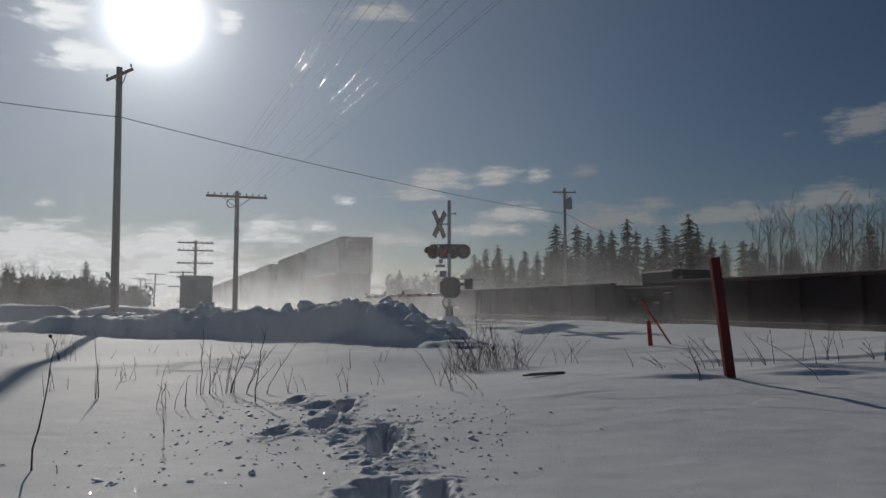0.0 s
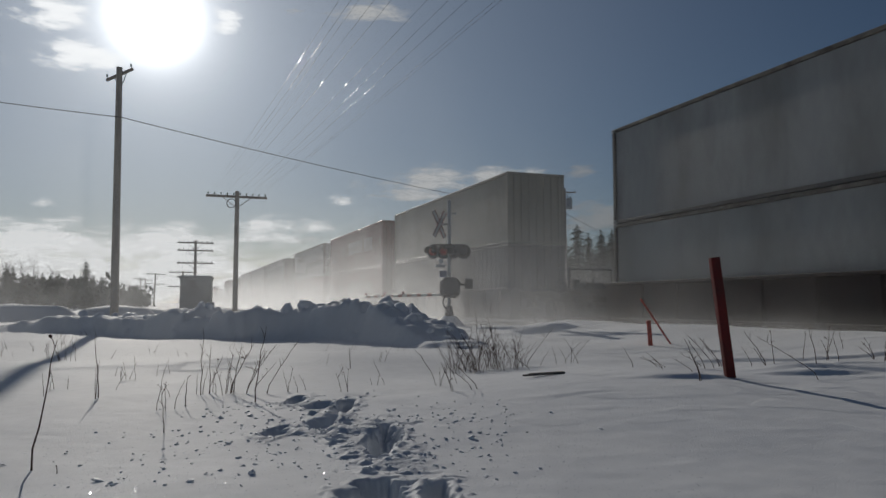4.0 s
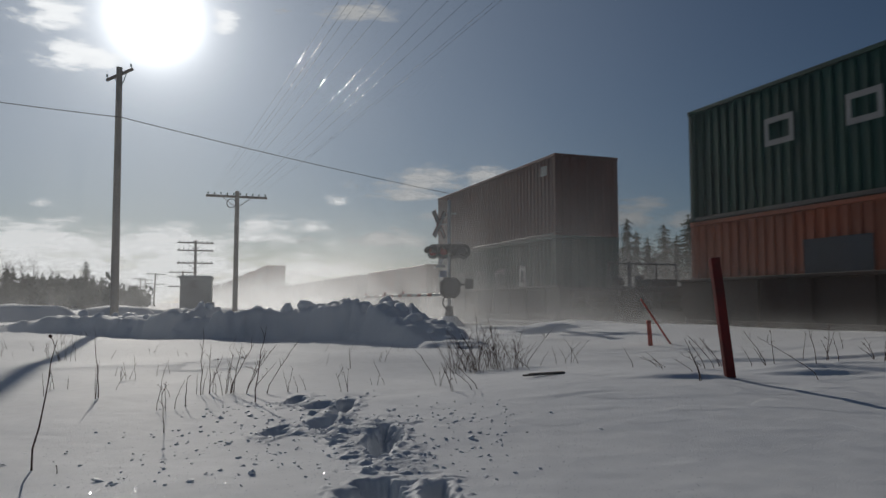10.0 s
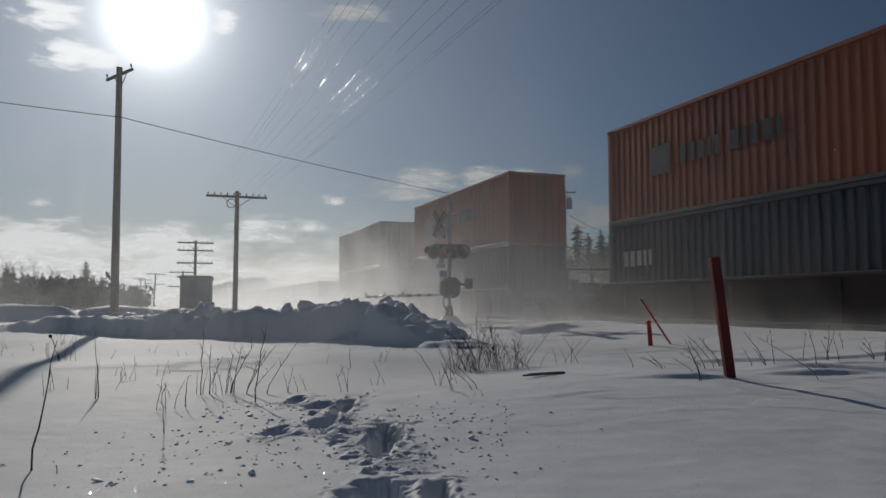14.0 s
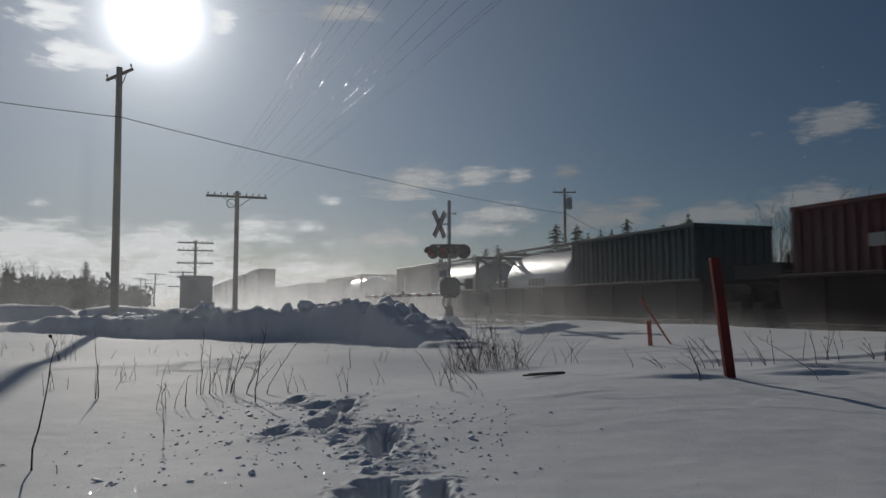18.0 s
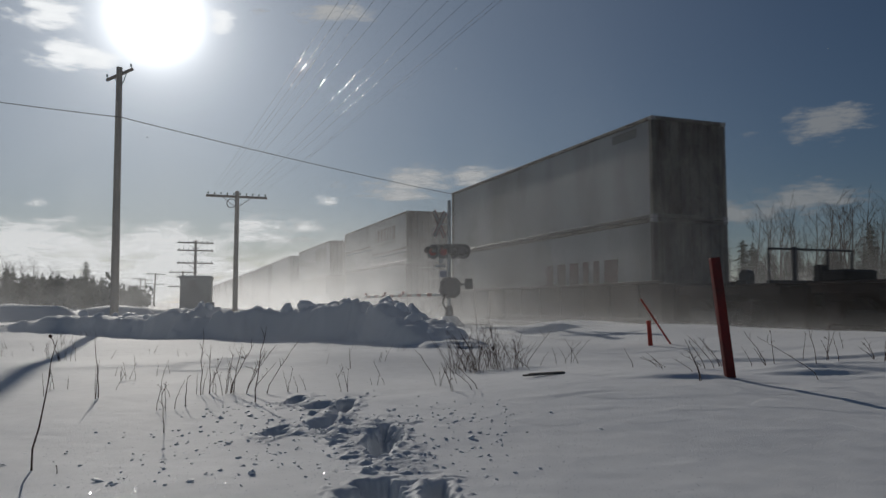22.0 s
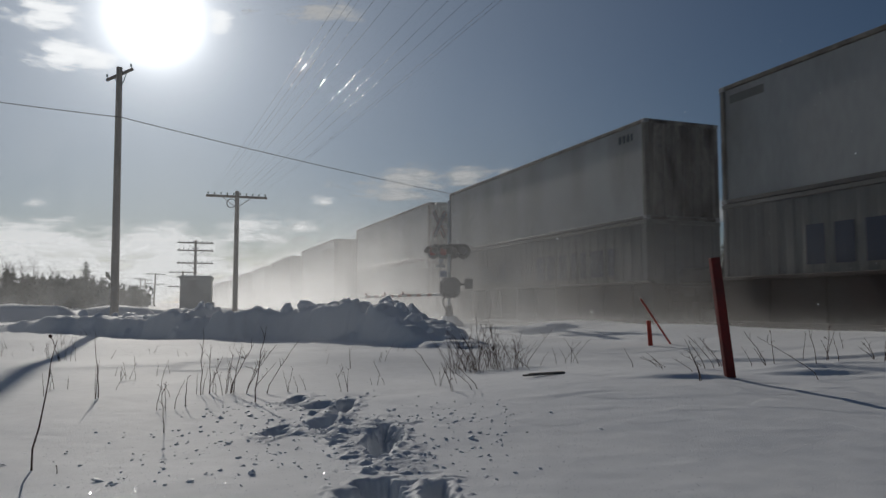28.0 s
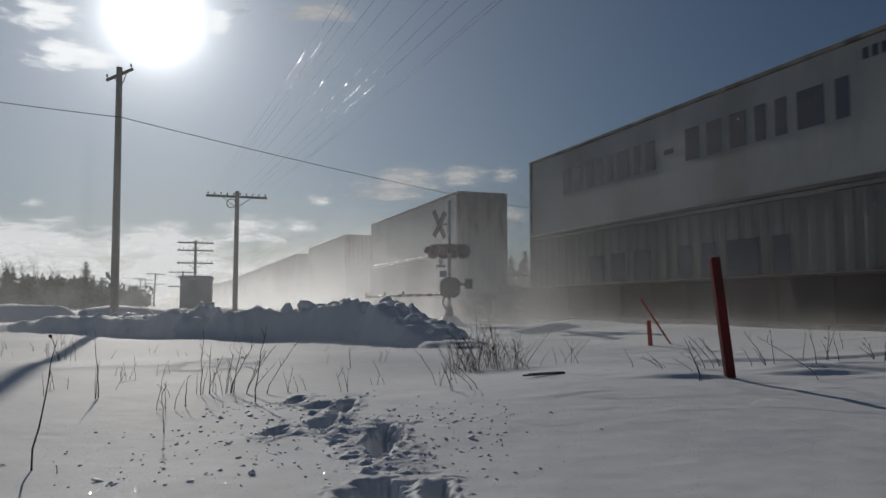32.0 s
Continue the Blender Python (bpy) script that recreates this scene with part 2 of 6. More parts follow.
def ground_z(x, y):
    x, y = np.asarray(x, float), np.asarray(y, float)
    r = np.hypot(x, y)
    lat = x * math.cos(AZ) + y * math.sin(AZ)
    q = -x * math.sin(AZ) + y * math.cos(AZ)
    z = 0.035 * wave(x, y, 3, 5.0) * smooth_step(1, 6, r) + 0.004 * wave(x, y, 5, 1.1) + 0.001 * wave(x, y * 1.6, 6, 0.33) * (r < 25)
    # drift that rises towards the red stake and the track side
    z = z + 0.06 * np.exp(-(((x - 4.2) / 2.4) ** 2 + ((y - 8.8) / 1.5) ** 2))
    z = z + 0.30 * smooth_step(8.6, 11.3, lat) * (1 - smooth_step(12.1, 12.45, lat)) * (1 - smooth_step(19, 24, q)) + 0.05 * smooth_step(20, 26, q) * (lat < 12)
    z = z + 0.215 * smooth_step(2.0, 6.5, y) * (1 - smooth_step(6.6, 9.2, y)) * smooth_step(-0.5, 2.3, x + 0.12 * (y - 5))
    # crisp wind-cut edges of the drifts
    for base_y, x0, x1, cut, sd in ((9.2, 3.6, 6.4, 0.05, 61), (7.5, 3.4, 8.0, 0.04, 62), (6.15, 1.3, 2.7, 0.045, 63), (6.7, 2.6, 5.2, 0.035, 65), (6.35, 2.5, 4.0, 0.05, 67), (5.6, 0.4, 1.5, 0.02, 66), (10.3, 3.0, 9.0, 0.05, 64)):
        s = y - base_y - 0.22 * wave(x, y * 0.3, sd, 2.2)
        z = z + cut * smooth_step(-0.07, 0.04, s) * np.exp(-np.clip(s, 0, 9) / 0.7) * smooth_step(x0, x0 + 0.8, x) * (1 - smooth_step(x1 - 0.8, x1, x))
    # broken crust on the drifts
    z = z + 0.011 * smooth_step(0.25, 0.42, wave(x * 0.55, y, 71, 0.9)) * smooth_step(0.8, 2.4, x) * smooth_step(5.5, 7, y) * (r < 14)
    z = z + 0.004 * smooth_step(0.3, 0.5, wave(x * 0.5, y, 72, 0.4)) * smooth_step(-4, 3, x) * smooth_step(3.5, 5, y) * (r < 14)
    lifted = np.exp(-(((x + 3.1) / 0.7) ** 2 + ((y - 10.2) / 1.6) ** 2))
    z = z + 0.020 * smooth_step(0.25, 0.7, lifted) * smooth_step(0.3, 0.42, wave(x * 0.6, y, 73, 0.42))
    # track bed lies a little lower, the land beyond rises
    z = z - 0.22 * smooth_step(12.0, 12.5, lat) * (1 - smooth_step(15.6, 17.0, lat))
    z = z + 0.5 * smooth_step(17, 24, lat) + 1.2 * smooth_step(60, 220, r)
    # the trodden trail
    churn = np.exp(-(((x + 0.42 + (y - 4.4) * 0.30) / 0.30) ** 2 + ((y - 4.45) / 0.95) ** 2))
    fleck = smooth_step(0.05, 0.22, wave(x * 0.62 + y * 0.2, y, 12, 0.17)) * 0.55 + smooth_step(0.0, 0.2, wave(x * 0.55, y - x * 0.3, 13, 0.085)) * 0.45
    z = z + smooth_step(0.18, 0.7, churn) * (0.010 * wave(x, y, 11, 0.34) + 0.014 * fleck + 0.004 * wave(x, y, 14, 0.035))
    for px, py, hx, hy, pd in PITS:
        u, v = (x - px) / hx, (y - py) / hy
        d = np.hypot(u, v) * (1 + 0.22 * wave(x, y, 21, 0.26) + 0.12 * wave(x, y, 22, 0.09))
        z = z - pd * (1 - smooth_step(0.62, 1.0, d)) * (0.35 + 0.65 * smooth_step(-1.0, 0.7, v)) + 0.012 * np.exp(-((d - 1.25) / 0.22) ** 2)
    # ploughed bank along the road
    best, hh = np.full(x.shape, 1e9), np.zeros(x.shape)
    for (ax, ay), (bx, by), ha, hb in zip(BANK, BANK[1:], BANK_H, BANK_H[1:]):
        dx, dy = bx - ax, by - ay
        t = np.clip(((x - ax) * dx + (y - ay) * dy) / (dx * dx + dy * dy), 0, 1)
        d = np.hypot(x - ax - t * dx, y - ay - t * dy)
        hh = np.where(d < best, ha + (hb - ha) * t, hh)
        best = np.minimum(best, d)
    prof = 1 - smooth_step(0.50, 0.90, best * (1 + 0.12 * wave(x, y, 31, 1.3) + 0.07 * wave(x, y, 32, 0.5)))
    z = z + hh * prof * (0.90 + 0.14 * np.abs(wave(x, y, 33, 1.5)) + 0.09 * np.abs(wave(x, y, 34, 0.55)) + 0.03 * wave(x, y, 35, 0.22))
    for (ax, ay), (bx, by), h, w in BANKS_FAR:
        dx, dy = bx - ax, by - ay
        t = np.clip(((x - ax) * dx + (y - ay) * dy) / (dx * dx + dy * dy), 0, 1)
        d = np.hypot(x - ax - t * dx, y - ay - t * dy)
        z = z + h * (1 - smooth_step(0.3, w, d)) * (1 + 0.25 * wave(x, y, 41, 4))
    # wind ripples on the open snow
    z = z + 0.0010 * wave(x * 0.35, y, 51, 0.3) * smooth_step(2, 3.5, r) * (r < 20)
    return z


def gz(x, y):
    return float(ground_z(np.array([x]), np.array([y]))[0])


def build_ground():
    front = np.linspace(-41, 41, 520)
    rest = np.linspace(41, 319, 60)[1:-1]
    ang = np.radians(np.concatenate([front, rest]))
    rad = np.concatenate([[0.35, 0.8, 1.4, 1.9, 2.4], np.geomspace(2.8, 7.2, 300), np.geomspace(7.25, 13, 90), np.geomspace(13.04, 21, 150), np.geomspace(21.1, 60, 110), np.geomspace(62, 4200, 60)])
    A, R = np.meshgrid(ang, rad)
    X, Y = R * np.sin(A), R * np.cos(A)
    Z = ground_z(X, Y)
    n, m = len(rad), len(ang)
    verts = np.stack([X, Y, Z], -1).reshape(-1, 3)
    i, j = np.meshgrid(np.arange(n - 1), np.arange(m), indexing='ij')
    a, b = i * m + j, i * m + (j + 1) % m
    faces = np.stack([a, b, b + m, a + m], -1).reshape(-1, 4)[:, ::-1]
    me = bpy.data.meshes.new("ground")
    centre = len(verts)
    verts = np.vstack([verts, [[0, 0, gz(0, 0)]]])
    fl = faces.tolist() + [[centre, k, (k + 1) % m] for k in range(m)]
    me.from_pydata(verts.tolist(), [], fl)
    me.materials.append(M_SNOW)
    me.polygons.foreach_set("use_smooth", [True] * len(me.polygons))
    me.update()
    return tagged(new("ground", me), "wind-packed white snow field with a trodden trail", "ground", kind="structure")


build_ground()


def build_road():
    nq, nl = 14, 260
    Q, L = np.meshgrid(np.linspace(25.6, 35.6, nq), np.linspace(-70, 80, nl))
    X, Y = L * math.cos(AZ) - Q * math.sin(AZ), L * math.sin(AZ) + Q * math.cos(AZ)
    Z = ground_z(X, Y)
    Z = np.where(np.abs(L - MID) < 1.9, -0.03, Z + 0.03)
    verts = np.stack([X, Y, Z], -1).reshape(-1, 3).tolist()
    faces = [(i * nq + j, i * nq + j + 1, (i + 1) * nq + j + 1, (i + 1) * nq + j)[::-1] for i in range(nl - 1) for j in range(nq - 1)]
    me = bpy.data.meshes.new("road")
    me.from_pydata(verts, [], faces)
    me.materials.append(M_ROAD)
    me.polygons.foreach_set("use_smooth", [True] * len(me.polygons))
    tagged(new("road", me), "packed grey-white snow road over the level crossing", "road", kind="structure")


build_road()


# ---- track ----
def build_track():
    tr = root("railway_track", on_track(0), "steel rails on dark wooden ties half buried in snow", "railway track")
    tagged(tr, kind="structure")
    for s in (-0.7175, 0.7175):
        bm = bmesh.new()
        box(bm, (300, s, -0.02), (900, 0.07, 0.04))
        box(bm, (300, s, -0.09), (900, 0.018, 0.11))
        box(bm, (300, s, -0.16), (900, 0.14, 0.03))
        part("rail", bm, M_RAIL, tr)
    bm = bmesh.new()
    box(bm, (0, 0, 0), (0.22, 2.6, 0.16), 0.01)
    me = mesh_of("tie", bm, M_TIE)
    for k in range(200):
        put("tie", me, tr, pose(2 + 0.55 * k, 0, -0.255))


build_track()


# ---- train ----
CACHE = {}


def cached(key, make):
    if key not in CACHE:
        CACHE[key] = make()
    return CACHE[key]


def corrugated(L, H, pitch, depth, flat=0.55):
    """A ribbed sheet in the x-z plane, its ribs standing out along +y."""
    bm = bmesh.new()
    n = max(1, round(L / pitch))
    p = L / n
    xs = []
    for k in range(n):
        x0 = k * p
        w = p * flat
        xs += [(x0, 0), (x0 + w * 0.9, 0), (x0 + w * 0.9 + p * 0.08, depth), (x0 + p - p * 0.08, depth)]
    xs.append((L, 0))
    lo = [bm.verts.new((x, y, 0)) for x, y in xs]
    hi = [bm.verts.new((x, y, H)) for x, y in xs]
    for k in range(len(xs) - 1):
        bm.faces.new((lo[k + 1], lo[k], hi[k], hi[k + 1]))
    return bm


def letters(parent, material, x0, x1, z0, z1, y, counts, seed):
    """Plain upright bars the size of painted letters; counts gives the bars of each word.
    They run from x1, the trailing end, towards x0."""
    rs = random.Random(seed)
    words = [[rs.choice((0.75, 1.0, 1.0, 1.0, 1.2)) for _ in range(c)] for c in counts]
    unit, h, x = (x1 - x0) / (sum(sum(word) for word in words) + 0.7 * (len(counts) - 1)), z1 - z0, x0
    for word in words[::-1]:
        for w in word[::-1]:
            lw, xm = unit * (w - 0.34), x + unit * w / 2
            bm = bmesh.new()
            if len(word) < 3 and lw > 0.4 * h:
                # a wide mark: a plain open frame
                st = min(0.2 * h, 0.3 * lw)
                for e in (-1, 1):
                    box(bm, (xm + e * (lw - st) / 2, y, z0 + h / 2), (st, 0.006, h))
                    box(bm, (xm, y, z0 + h / 2 + e * (h - st) / 2), (lw - 2 * st, 0.006, st))
            else:
                box(bm, (xm, y, z0 + h / 2), (lw, 0.006, h))
            part("letter_block", bm, material, parent)
            x += unit * w
        x += 0.7 * unit


def container(L, H, colour, style="smooth", front="plain", marks=(), label="", category="shipping container"):
    """Origin: middle of the leading end's bottom edge; +x runs back along the train, +y faces the camera's side."""
    W = 2 * HALF
    key = (L, H, colour, style, front)
    c = root("shipping_container", Matrix(), label, category, "containers on the train")
    mt = P[colour]

    def body():
        bm = bmesh.new()
        box(bm, (L / 2, 0, H / 2), (L - 0.16, W - 0.14, H - 0.10))
        return mesh_of("shell", bm, mt)

    def side():
        pitch, depth = {"smooth": (4.0, 0.0008), "ribbed": (0.28, 0.036), "posts": (0.46, 0.018)}[style]
        return mesh_of("side_panel", corrugated(L - 0.24, H - 0.22, pitch, depth, 0.9 if style == "smooth" else 0.5), mt)

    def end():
        # White boxes' ends: grimed, their shade put into the colour too.
        return mesh_of("end_panel", corrugated(W - 0.24, H - 0.22, 0.36, 0.035), P["shaded_grimy_white"] if colour == "white" else mt)

    def rail(l, material=None):
        bm = bmesh.new()
        box(bm, (l / 2, 0, 0), (l, 0.09, 0.10), 0.012)
        return mesh_of("rail", bm, material or mt)

    def roof():
        bm = bmesh.new()
        box(bm, (L / 2, 0, 0), (L - 0.2, W - 0.12, 0.03))
        for k in range(int(L / 0.9)):
            box(bm, (0.5 + k * 0.9, 0, 0.02), (0.35, W - 0.4, 0.018))
        return mesh_of("roof", bm, mt)

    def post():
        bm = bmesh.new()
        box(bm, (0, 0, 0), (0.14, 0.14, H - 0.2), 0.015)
        return mesh_of("corner_post", bm, P["shaded_grimy_white"] if colour == "white" else mt)

    def casting():
        bm = bmesh.new()
        box(bm, (0, 0, 0), (0.178, 0.162, 0.118), 0.015)
        box(bm, (0, 0, 0), (0.182, 0.06, 0.07))
        box(bm, (0, 0, 0), (0.09, 0.166, 0.07))
        return mesh_of("corner_casting", bm, mt)

    def door():
        bm = bmesh.new()
        box(bm, (0, 0, 0), (0.05, W / 2 - 0.14, H - 0.24), 0.01)
        for k in (-0.3, 0.3):
            rod(bm, (0.045, k, -H / 2 + 0.12), (0.045, k, H / 2 - 0.12), 0.02, seg=6)
            box(bm, (0.06, k + 0.08, -0.2), (0.03, 0.2, 0.04))
        return mesh_of("door", bm, mt)

    put("shell", cached(("b", *key), body), c)
    me = cached(("s", *key), side)
    put("side_panel", me, c, pose(0.12, HALF - 0.055, 0.11))
    put("side_panel", me, c, pose(L - 0.12, -HALF + 0.055, 0.11, 0, 0, 180))
    put("roof", cached(("r", *key), roof), c, pose(0, 0, H - 0.045))
    # White boxes' rails: grime and the dark seam's shade in one colour.
    edge_paint = P["shaded_grimy_white"] if colour == "white" else mt
    me = cached(("rl", L, colour), lambda: rail(L - 0.3, edge_paint))
    # The dark lower rail paints in the gap's shade, with dirt.
    ml = cached(("rlow", L), lambda: rail(L - 0.3, P["grimy_shade"]))
    for y in (-HALF + 0.05, HALF - 0.05):
        put("top_rail", me, c, pose(0.15, y, H - 0.05))
        put("bottom_rail", ml, c, pose(0.15, y, 0.05))
    me = cached(("rw", colour), lambda: rail(W - 0.3, edge_paint))
    for x in (0.05, L - 0.05):
        for z in (0.05, H - 0.05):
            put("end_rail", me, c, pose(x, -HALF + 0.15, z, 0, 0, 90))
    me, mc = cached(("p", H, colour), post), cached(("c", colour), casting)
    for x in (0.08, L - 0.08):
        for y in (-HALF + 0.075, HALF - 0.075):
            put("corner_post", me, c, pose(x, y, H / 2))
            for z in (0.059, H - 0.059):
                put("corner_casting", mc, c, pose(x, y, z))
    if front == "plain":
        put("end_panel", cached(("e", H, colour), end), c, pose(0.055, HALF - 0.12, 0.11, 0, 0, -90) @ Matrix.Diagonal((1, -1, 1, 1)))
    else:
        bm = bmesh.new()
        box(bm, (0.03, 0, H * 0.5), (0.05, W - 0.3, H - 0.25), 0.01)
        part("end_panel", bm, mt, c)
        if front in ("reefer", "green_reefer"):
            bm = bmesh.new()
            box(bm, (-0.20, -0.06, H * 0.77), (0.52, W * 0.84, H * 0.44), 0.11)
            u = part("cooling_unit", bm, P["white" if front == "reefer" else "mint"], c, "cooling unit housing on the leading end")
            bm = bmesh.new()
            for k in range(4):
                box(bm, (-0.47, -0.06, H * (0.60 + 0.035 * k)), (0.03, W * 0.66, H * 0.02), 0.004)
            box(bm, (-0.452, -0.06, H * 0.652), (0.012, W * 0.68, H * 0.15))
            part("grille", bm, M_DARK, u, "black louvred grille")
            bm = bmesh.new()
            box(bm, (-0.10, -0.06, H * 0.34), (0.26, W * 0.78, H * 0.36), 0.06)
            part("lower_housing", bm, P["grey"], u, "grey lower housing")
            bm = bmesh.new()
            for yy in (-0.5, 0.2, 0.6):
                box(bm, (-0.235, yy, H * 0.36), (0.02, 0.34, H * 0.2), 0.006)
            part("service_panel", bm, P["grimy_shade"], u, "small service panels")
        elif front == "framed":
            bm = bmesh.new()
            for y in (-HALF + 0.06, HALF - 0.06):
                box(bm, (-0.5, y, H / 2), (0.1, 0.1, H))
                rod(bm, (-0.5, y, 0.1), (0, y, H * 0.55), 0.03, seg=6)
                rod(bm, (-0.5, y, H - 0.1), (0, y, H * 0.55), 0.03, seg=6)
                for z in (0.05, H - 0.05):
                    box(bm, (-0.25, y, z), (0.5, 0.08, 0.08))
            for z in (0.05, H - 0.05):
                box(bm, (-0.5, 0, z), (0.09, W - 0.2, 0.09))
            part("guard_frame", bm, P["white"], c)
            bm = bmesh.new()
            box(bm, (-0.2, 0, H * 0.66), (0.40, W * 0.7, H * 0.5), 0.06)
            u = part("cooling_unit", bm, P["grey"], c, "dark cooling unit")
            bm = bmesh.new()
            box(bm, (-0.415, 0, H * 0.74), (0.03, W * 0.52, H * 0.24), 0.02)
            part("grille", bm, M_DARK, u, "black grille")
    me = cached(("d", H, colour), door)
    for y in (-W / 4 + 0.04, W / 4 - 0.04):
        put("door", me, c, pose(L - 0.03, y, H / 2))
    ym = HALF - 0.055 + {"smooth": 0.003, "ribbed": 0.036, "posts": 0.018}[style] + 0.004
    for kind, col, spec in marks:
        bm = bmesh.new()
        if kind == "words":
            x0, x1, z0, z1, counts = spec
            bm.free()
            letters(c, P[col], x0 * L, x1 * L, z0 * H, z1 * H, ym, counts, 7)
        elif kind == "stripes":
            # two parallel bands with a step, as pale and dark trim
            x0, xs, x1, za, zb = spec
            for dz, tone in ((0, "blue"), (0.075, col)):
                bm = bmesh.new() if dz else bm
                for xa, xb, z in ((x0, xs, za), (xs + 0.055, x1, zb)):
                    box(bm, ((xa + xb) / 2 * L, ym, (z + dz) * H), ((xb - xa) * L, 0.006, 0.035 * H))
                m = Matrix.Translation(((xs + 0.0275) * L, ym, ((za + zb) / 2 + dz) * H))
                ang = math.atan2((zb - za) * H, 0.055 * L)
                box(bm, (0, 0, 0), (math.hypot(0.055 * L, (zb - za) * H), 0.006, 0.035 * H), m=m @ Matrix.Rotation(-ang, 4, 'Y'))
                part("stripe", bm, P[tone], c)
        elif kind == "sweep":
            # the corner of the panel outside a long curve
            xr, z0, z1 = spec
            pts = [(0.01 * L, z1 * H)] + [(xr * L * (1 - math.sin(a)) + 0.01 * L, z1 * H - (z1 - z0) * H * (1 - math.cos(a))) for a in np.linspace(0, math.pi / 2, 15)]
            lo = [bm.verts.new((x, ym - 0.004, z)) for x, z in pts]
            hi = [bm.verts.new((x, ym + 0.003, z)) for x, z in pts]
            bm.faces.new(hi[::-1])
            for k in range(len(pts)):
                bm.faces.new((lo[k], lo[(k + 1) % len(pts)], hi[(k + 1) % len(pts)], hi[k]))
            bmesh.ops.recalc_face_normals(bm, faces=bm.faces)
            part("sweep", bm, P[col], c, "dark green curved sweep")
        elif kind == "text":
            bm.free()
            body, x0, z0, size = spec
            cu = bpy.data.curves.new("length_mark", 'FONT')
            cu.body, cu.size, cu.extrude = body, size, 0.003
            cu.materials.append(P[col])
            put("length_mark", cu, c, Matrix(((-1, 0, 0, x0 * L), (0, 0, 1, ym), (0, 1, 0, z0 * H), (0, 0, 0, 1))), "painted length mark")
        elif kind == "patch":
            x0, x1, z0, z1 = spec
            box(bm, ((x0 + x1) / 2 * L, ym, (z0 + z1) / 2 * H), ((x1 - x0) * L, 0.006, (z1 - z0) * H))
            part("marking", bm, P[col], c)
        elif kind == "diamond":
            x, z, s = spec
            for k in range(3):
                a = 2 * math.pi * k / 3
                p0 = Vector((x * L + s * math.sin(a), ym, z * H - s * math.cos(a)))
                p1 = Vector((x * L + s * math.sin(a + 2.094), ym, z * H - s * math.cos(a + 2.094)))
                d = p1 - p0
                box(bm, (0, 0, 0), (d.length, 0.006, 0.09), m=Matrix.Translation((p0 + p1) / 2) @ Matrix.Rotation(-math.atan2(d.z, d.x), 4, 'Y'))
            part("emblem", bm, P[col], c)
    return c


def tank_container(L=6.06, H=2.59, label=""):
    c = root("tank_container", Matrix(), label or "silver cylindrical tank in a dark steel frame", "tank container", "containers on the train")
    bm = bmesh.new()
    r = H / 2 - 0.12
    xs = [(0.15, 0.02), (0.22, 0.5), (0.38, 0.82), (0.62, 0.97), (0.9, 1.0)]
    prof = xs + [(L - x, k) for x, k in xs[::-1]]
    rings = [[bm.verts.new((x, r * k * math.cos(a), H / 2 + r * k * math.sin(a))) for a in np.linspace(0, 2 * math.pi, 33)[:-1]] for x, k in prof]
    for a, b in zip(rings, rings[1:]):
        for k in range(32):
            bm.faces.new((a[k], b[k], b[(k + 1) % 32], a[(k + 1) % 32]))
    bm.faces.new(rings[0])
    bm.faces.new(rings[-1][::-1])
    part("tank", bm, M_TANK, c, smooth=True)
    for x in (0.07, L - 0.07):
        bm = bmesh.new()
        for y in (-HALF + 0.07, HALF - 0.07):
            box(bm, (x, y, H / 2), (0.13, 0.13, H), 0.01)
        for z in (0.06, H - 0.06):
            box(bm, (x, 0, z), (0.12, 2 * HALF, 0.12), 0.01)
        for y in (-1, 1):
            rod(bm, (x, y * (HALF - 0.1), 0.1), (x, y * 0.5, 0.45), 0.05, seg=6)
            rod(bm, (x, y * (HALF - 0.1), H - 0.1), (x, y * 0.5, H - 0.45), 0.05, seg=6)
        part("end_frame", bm, M_DARK, c)
    for y in (-HALF + 0.06, HALF - 0.06):
        for z in (0.06, H - 0.06):
            bm = bmesh.new()
            box(bm, (L / 2, y, z), (L - 0.26, 0.09, 0.1), 0.01)
            part("frame_rail", bm, M_DARK, c)
    bm = bmesh.new()
    box(bm, (L / 2, 0, H - 0.03), (L * 0.7, 0.5, 0.03))
    part("walkway", bm, M_GALV, c)
    bm = bmesh.new()
    rod(bm, (L / 2, 0, H - 0.14), (L / 2, 0, H - 0.04), 0.3, seg=14)
    part("manhole", bm, M_GALV, c)
    letters(c, P["black"], L * 0.36, L * 0.58, H * 0.46, H * 0.56, HALF - 0.108, (5,), 3)
    return c


def truck_mesh():
    bm = bmesh.new()
    for y in (-0.98, 0.98):
        box(bm, (0, y, 0.52), (1.9, 0.18, 0.34), 0.05)
        box(bm, (-0.88, y, 0.46), (0.36, 0.2, 0.3), 0.05)
        box(bm, (0.88, y, 0.46), (0.36, 0.2, 0.3), 0.05)
        box(bm, (0, y, 0.36), (0.7, 0.14, 0.18), 0.03)
        for k in (-0.17, 0, 0.17):
            rod(bm, (k, y, 0.36), (k, y, 0.62), 0.06, seg=8)
    box(bm, (0, 0, 0.58), (0.4, 2.0, 0.22), 0.03)
    # brake beams and rigging added between the wheels to block the bright snow behind
    for k in (-0.36, 0.36):
        box(bm, (k, 0, 0.36), (0.12, 1.7, 0.26), 0.02)
    for y in (-0.35, 0.35):
        box(bm, (0, y, 0.34), (2.4, 0.10, 0.24), 0.02)
    return mesh_of("truck", bm, M_TRUCK)


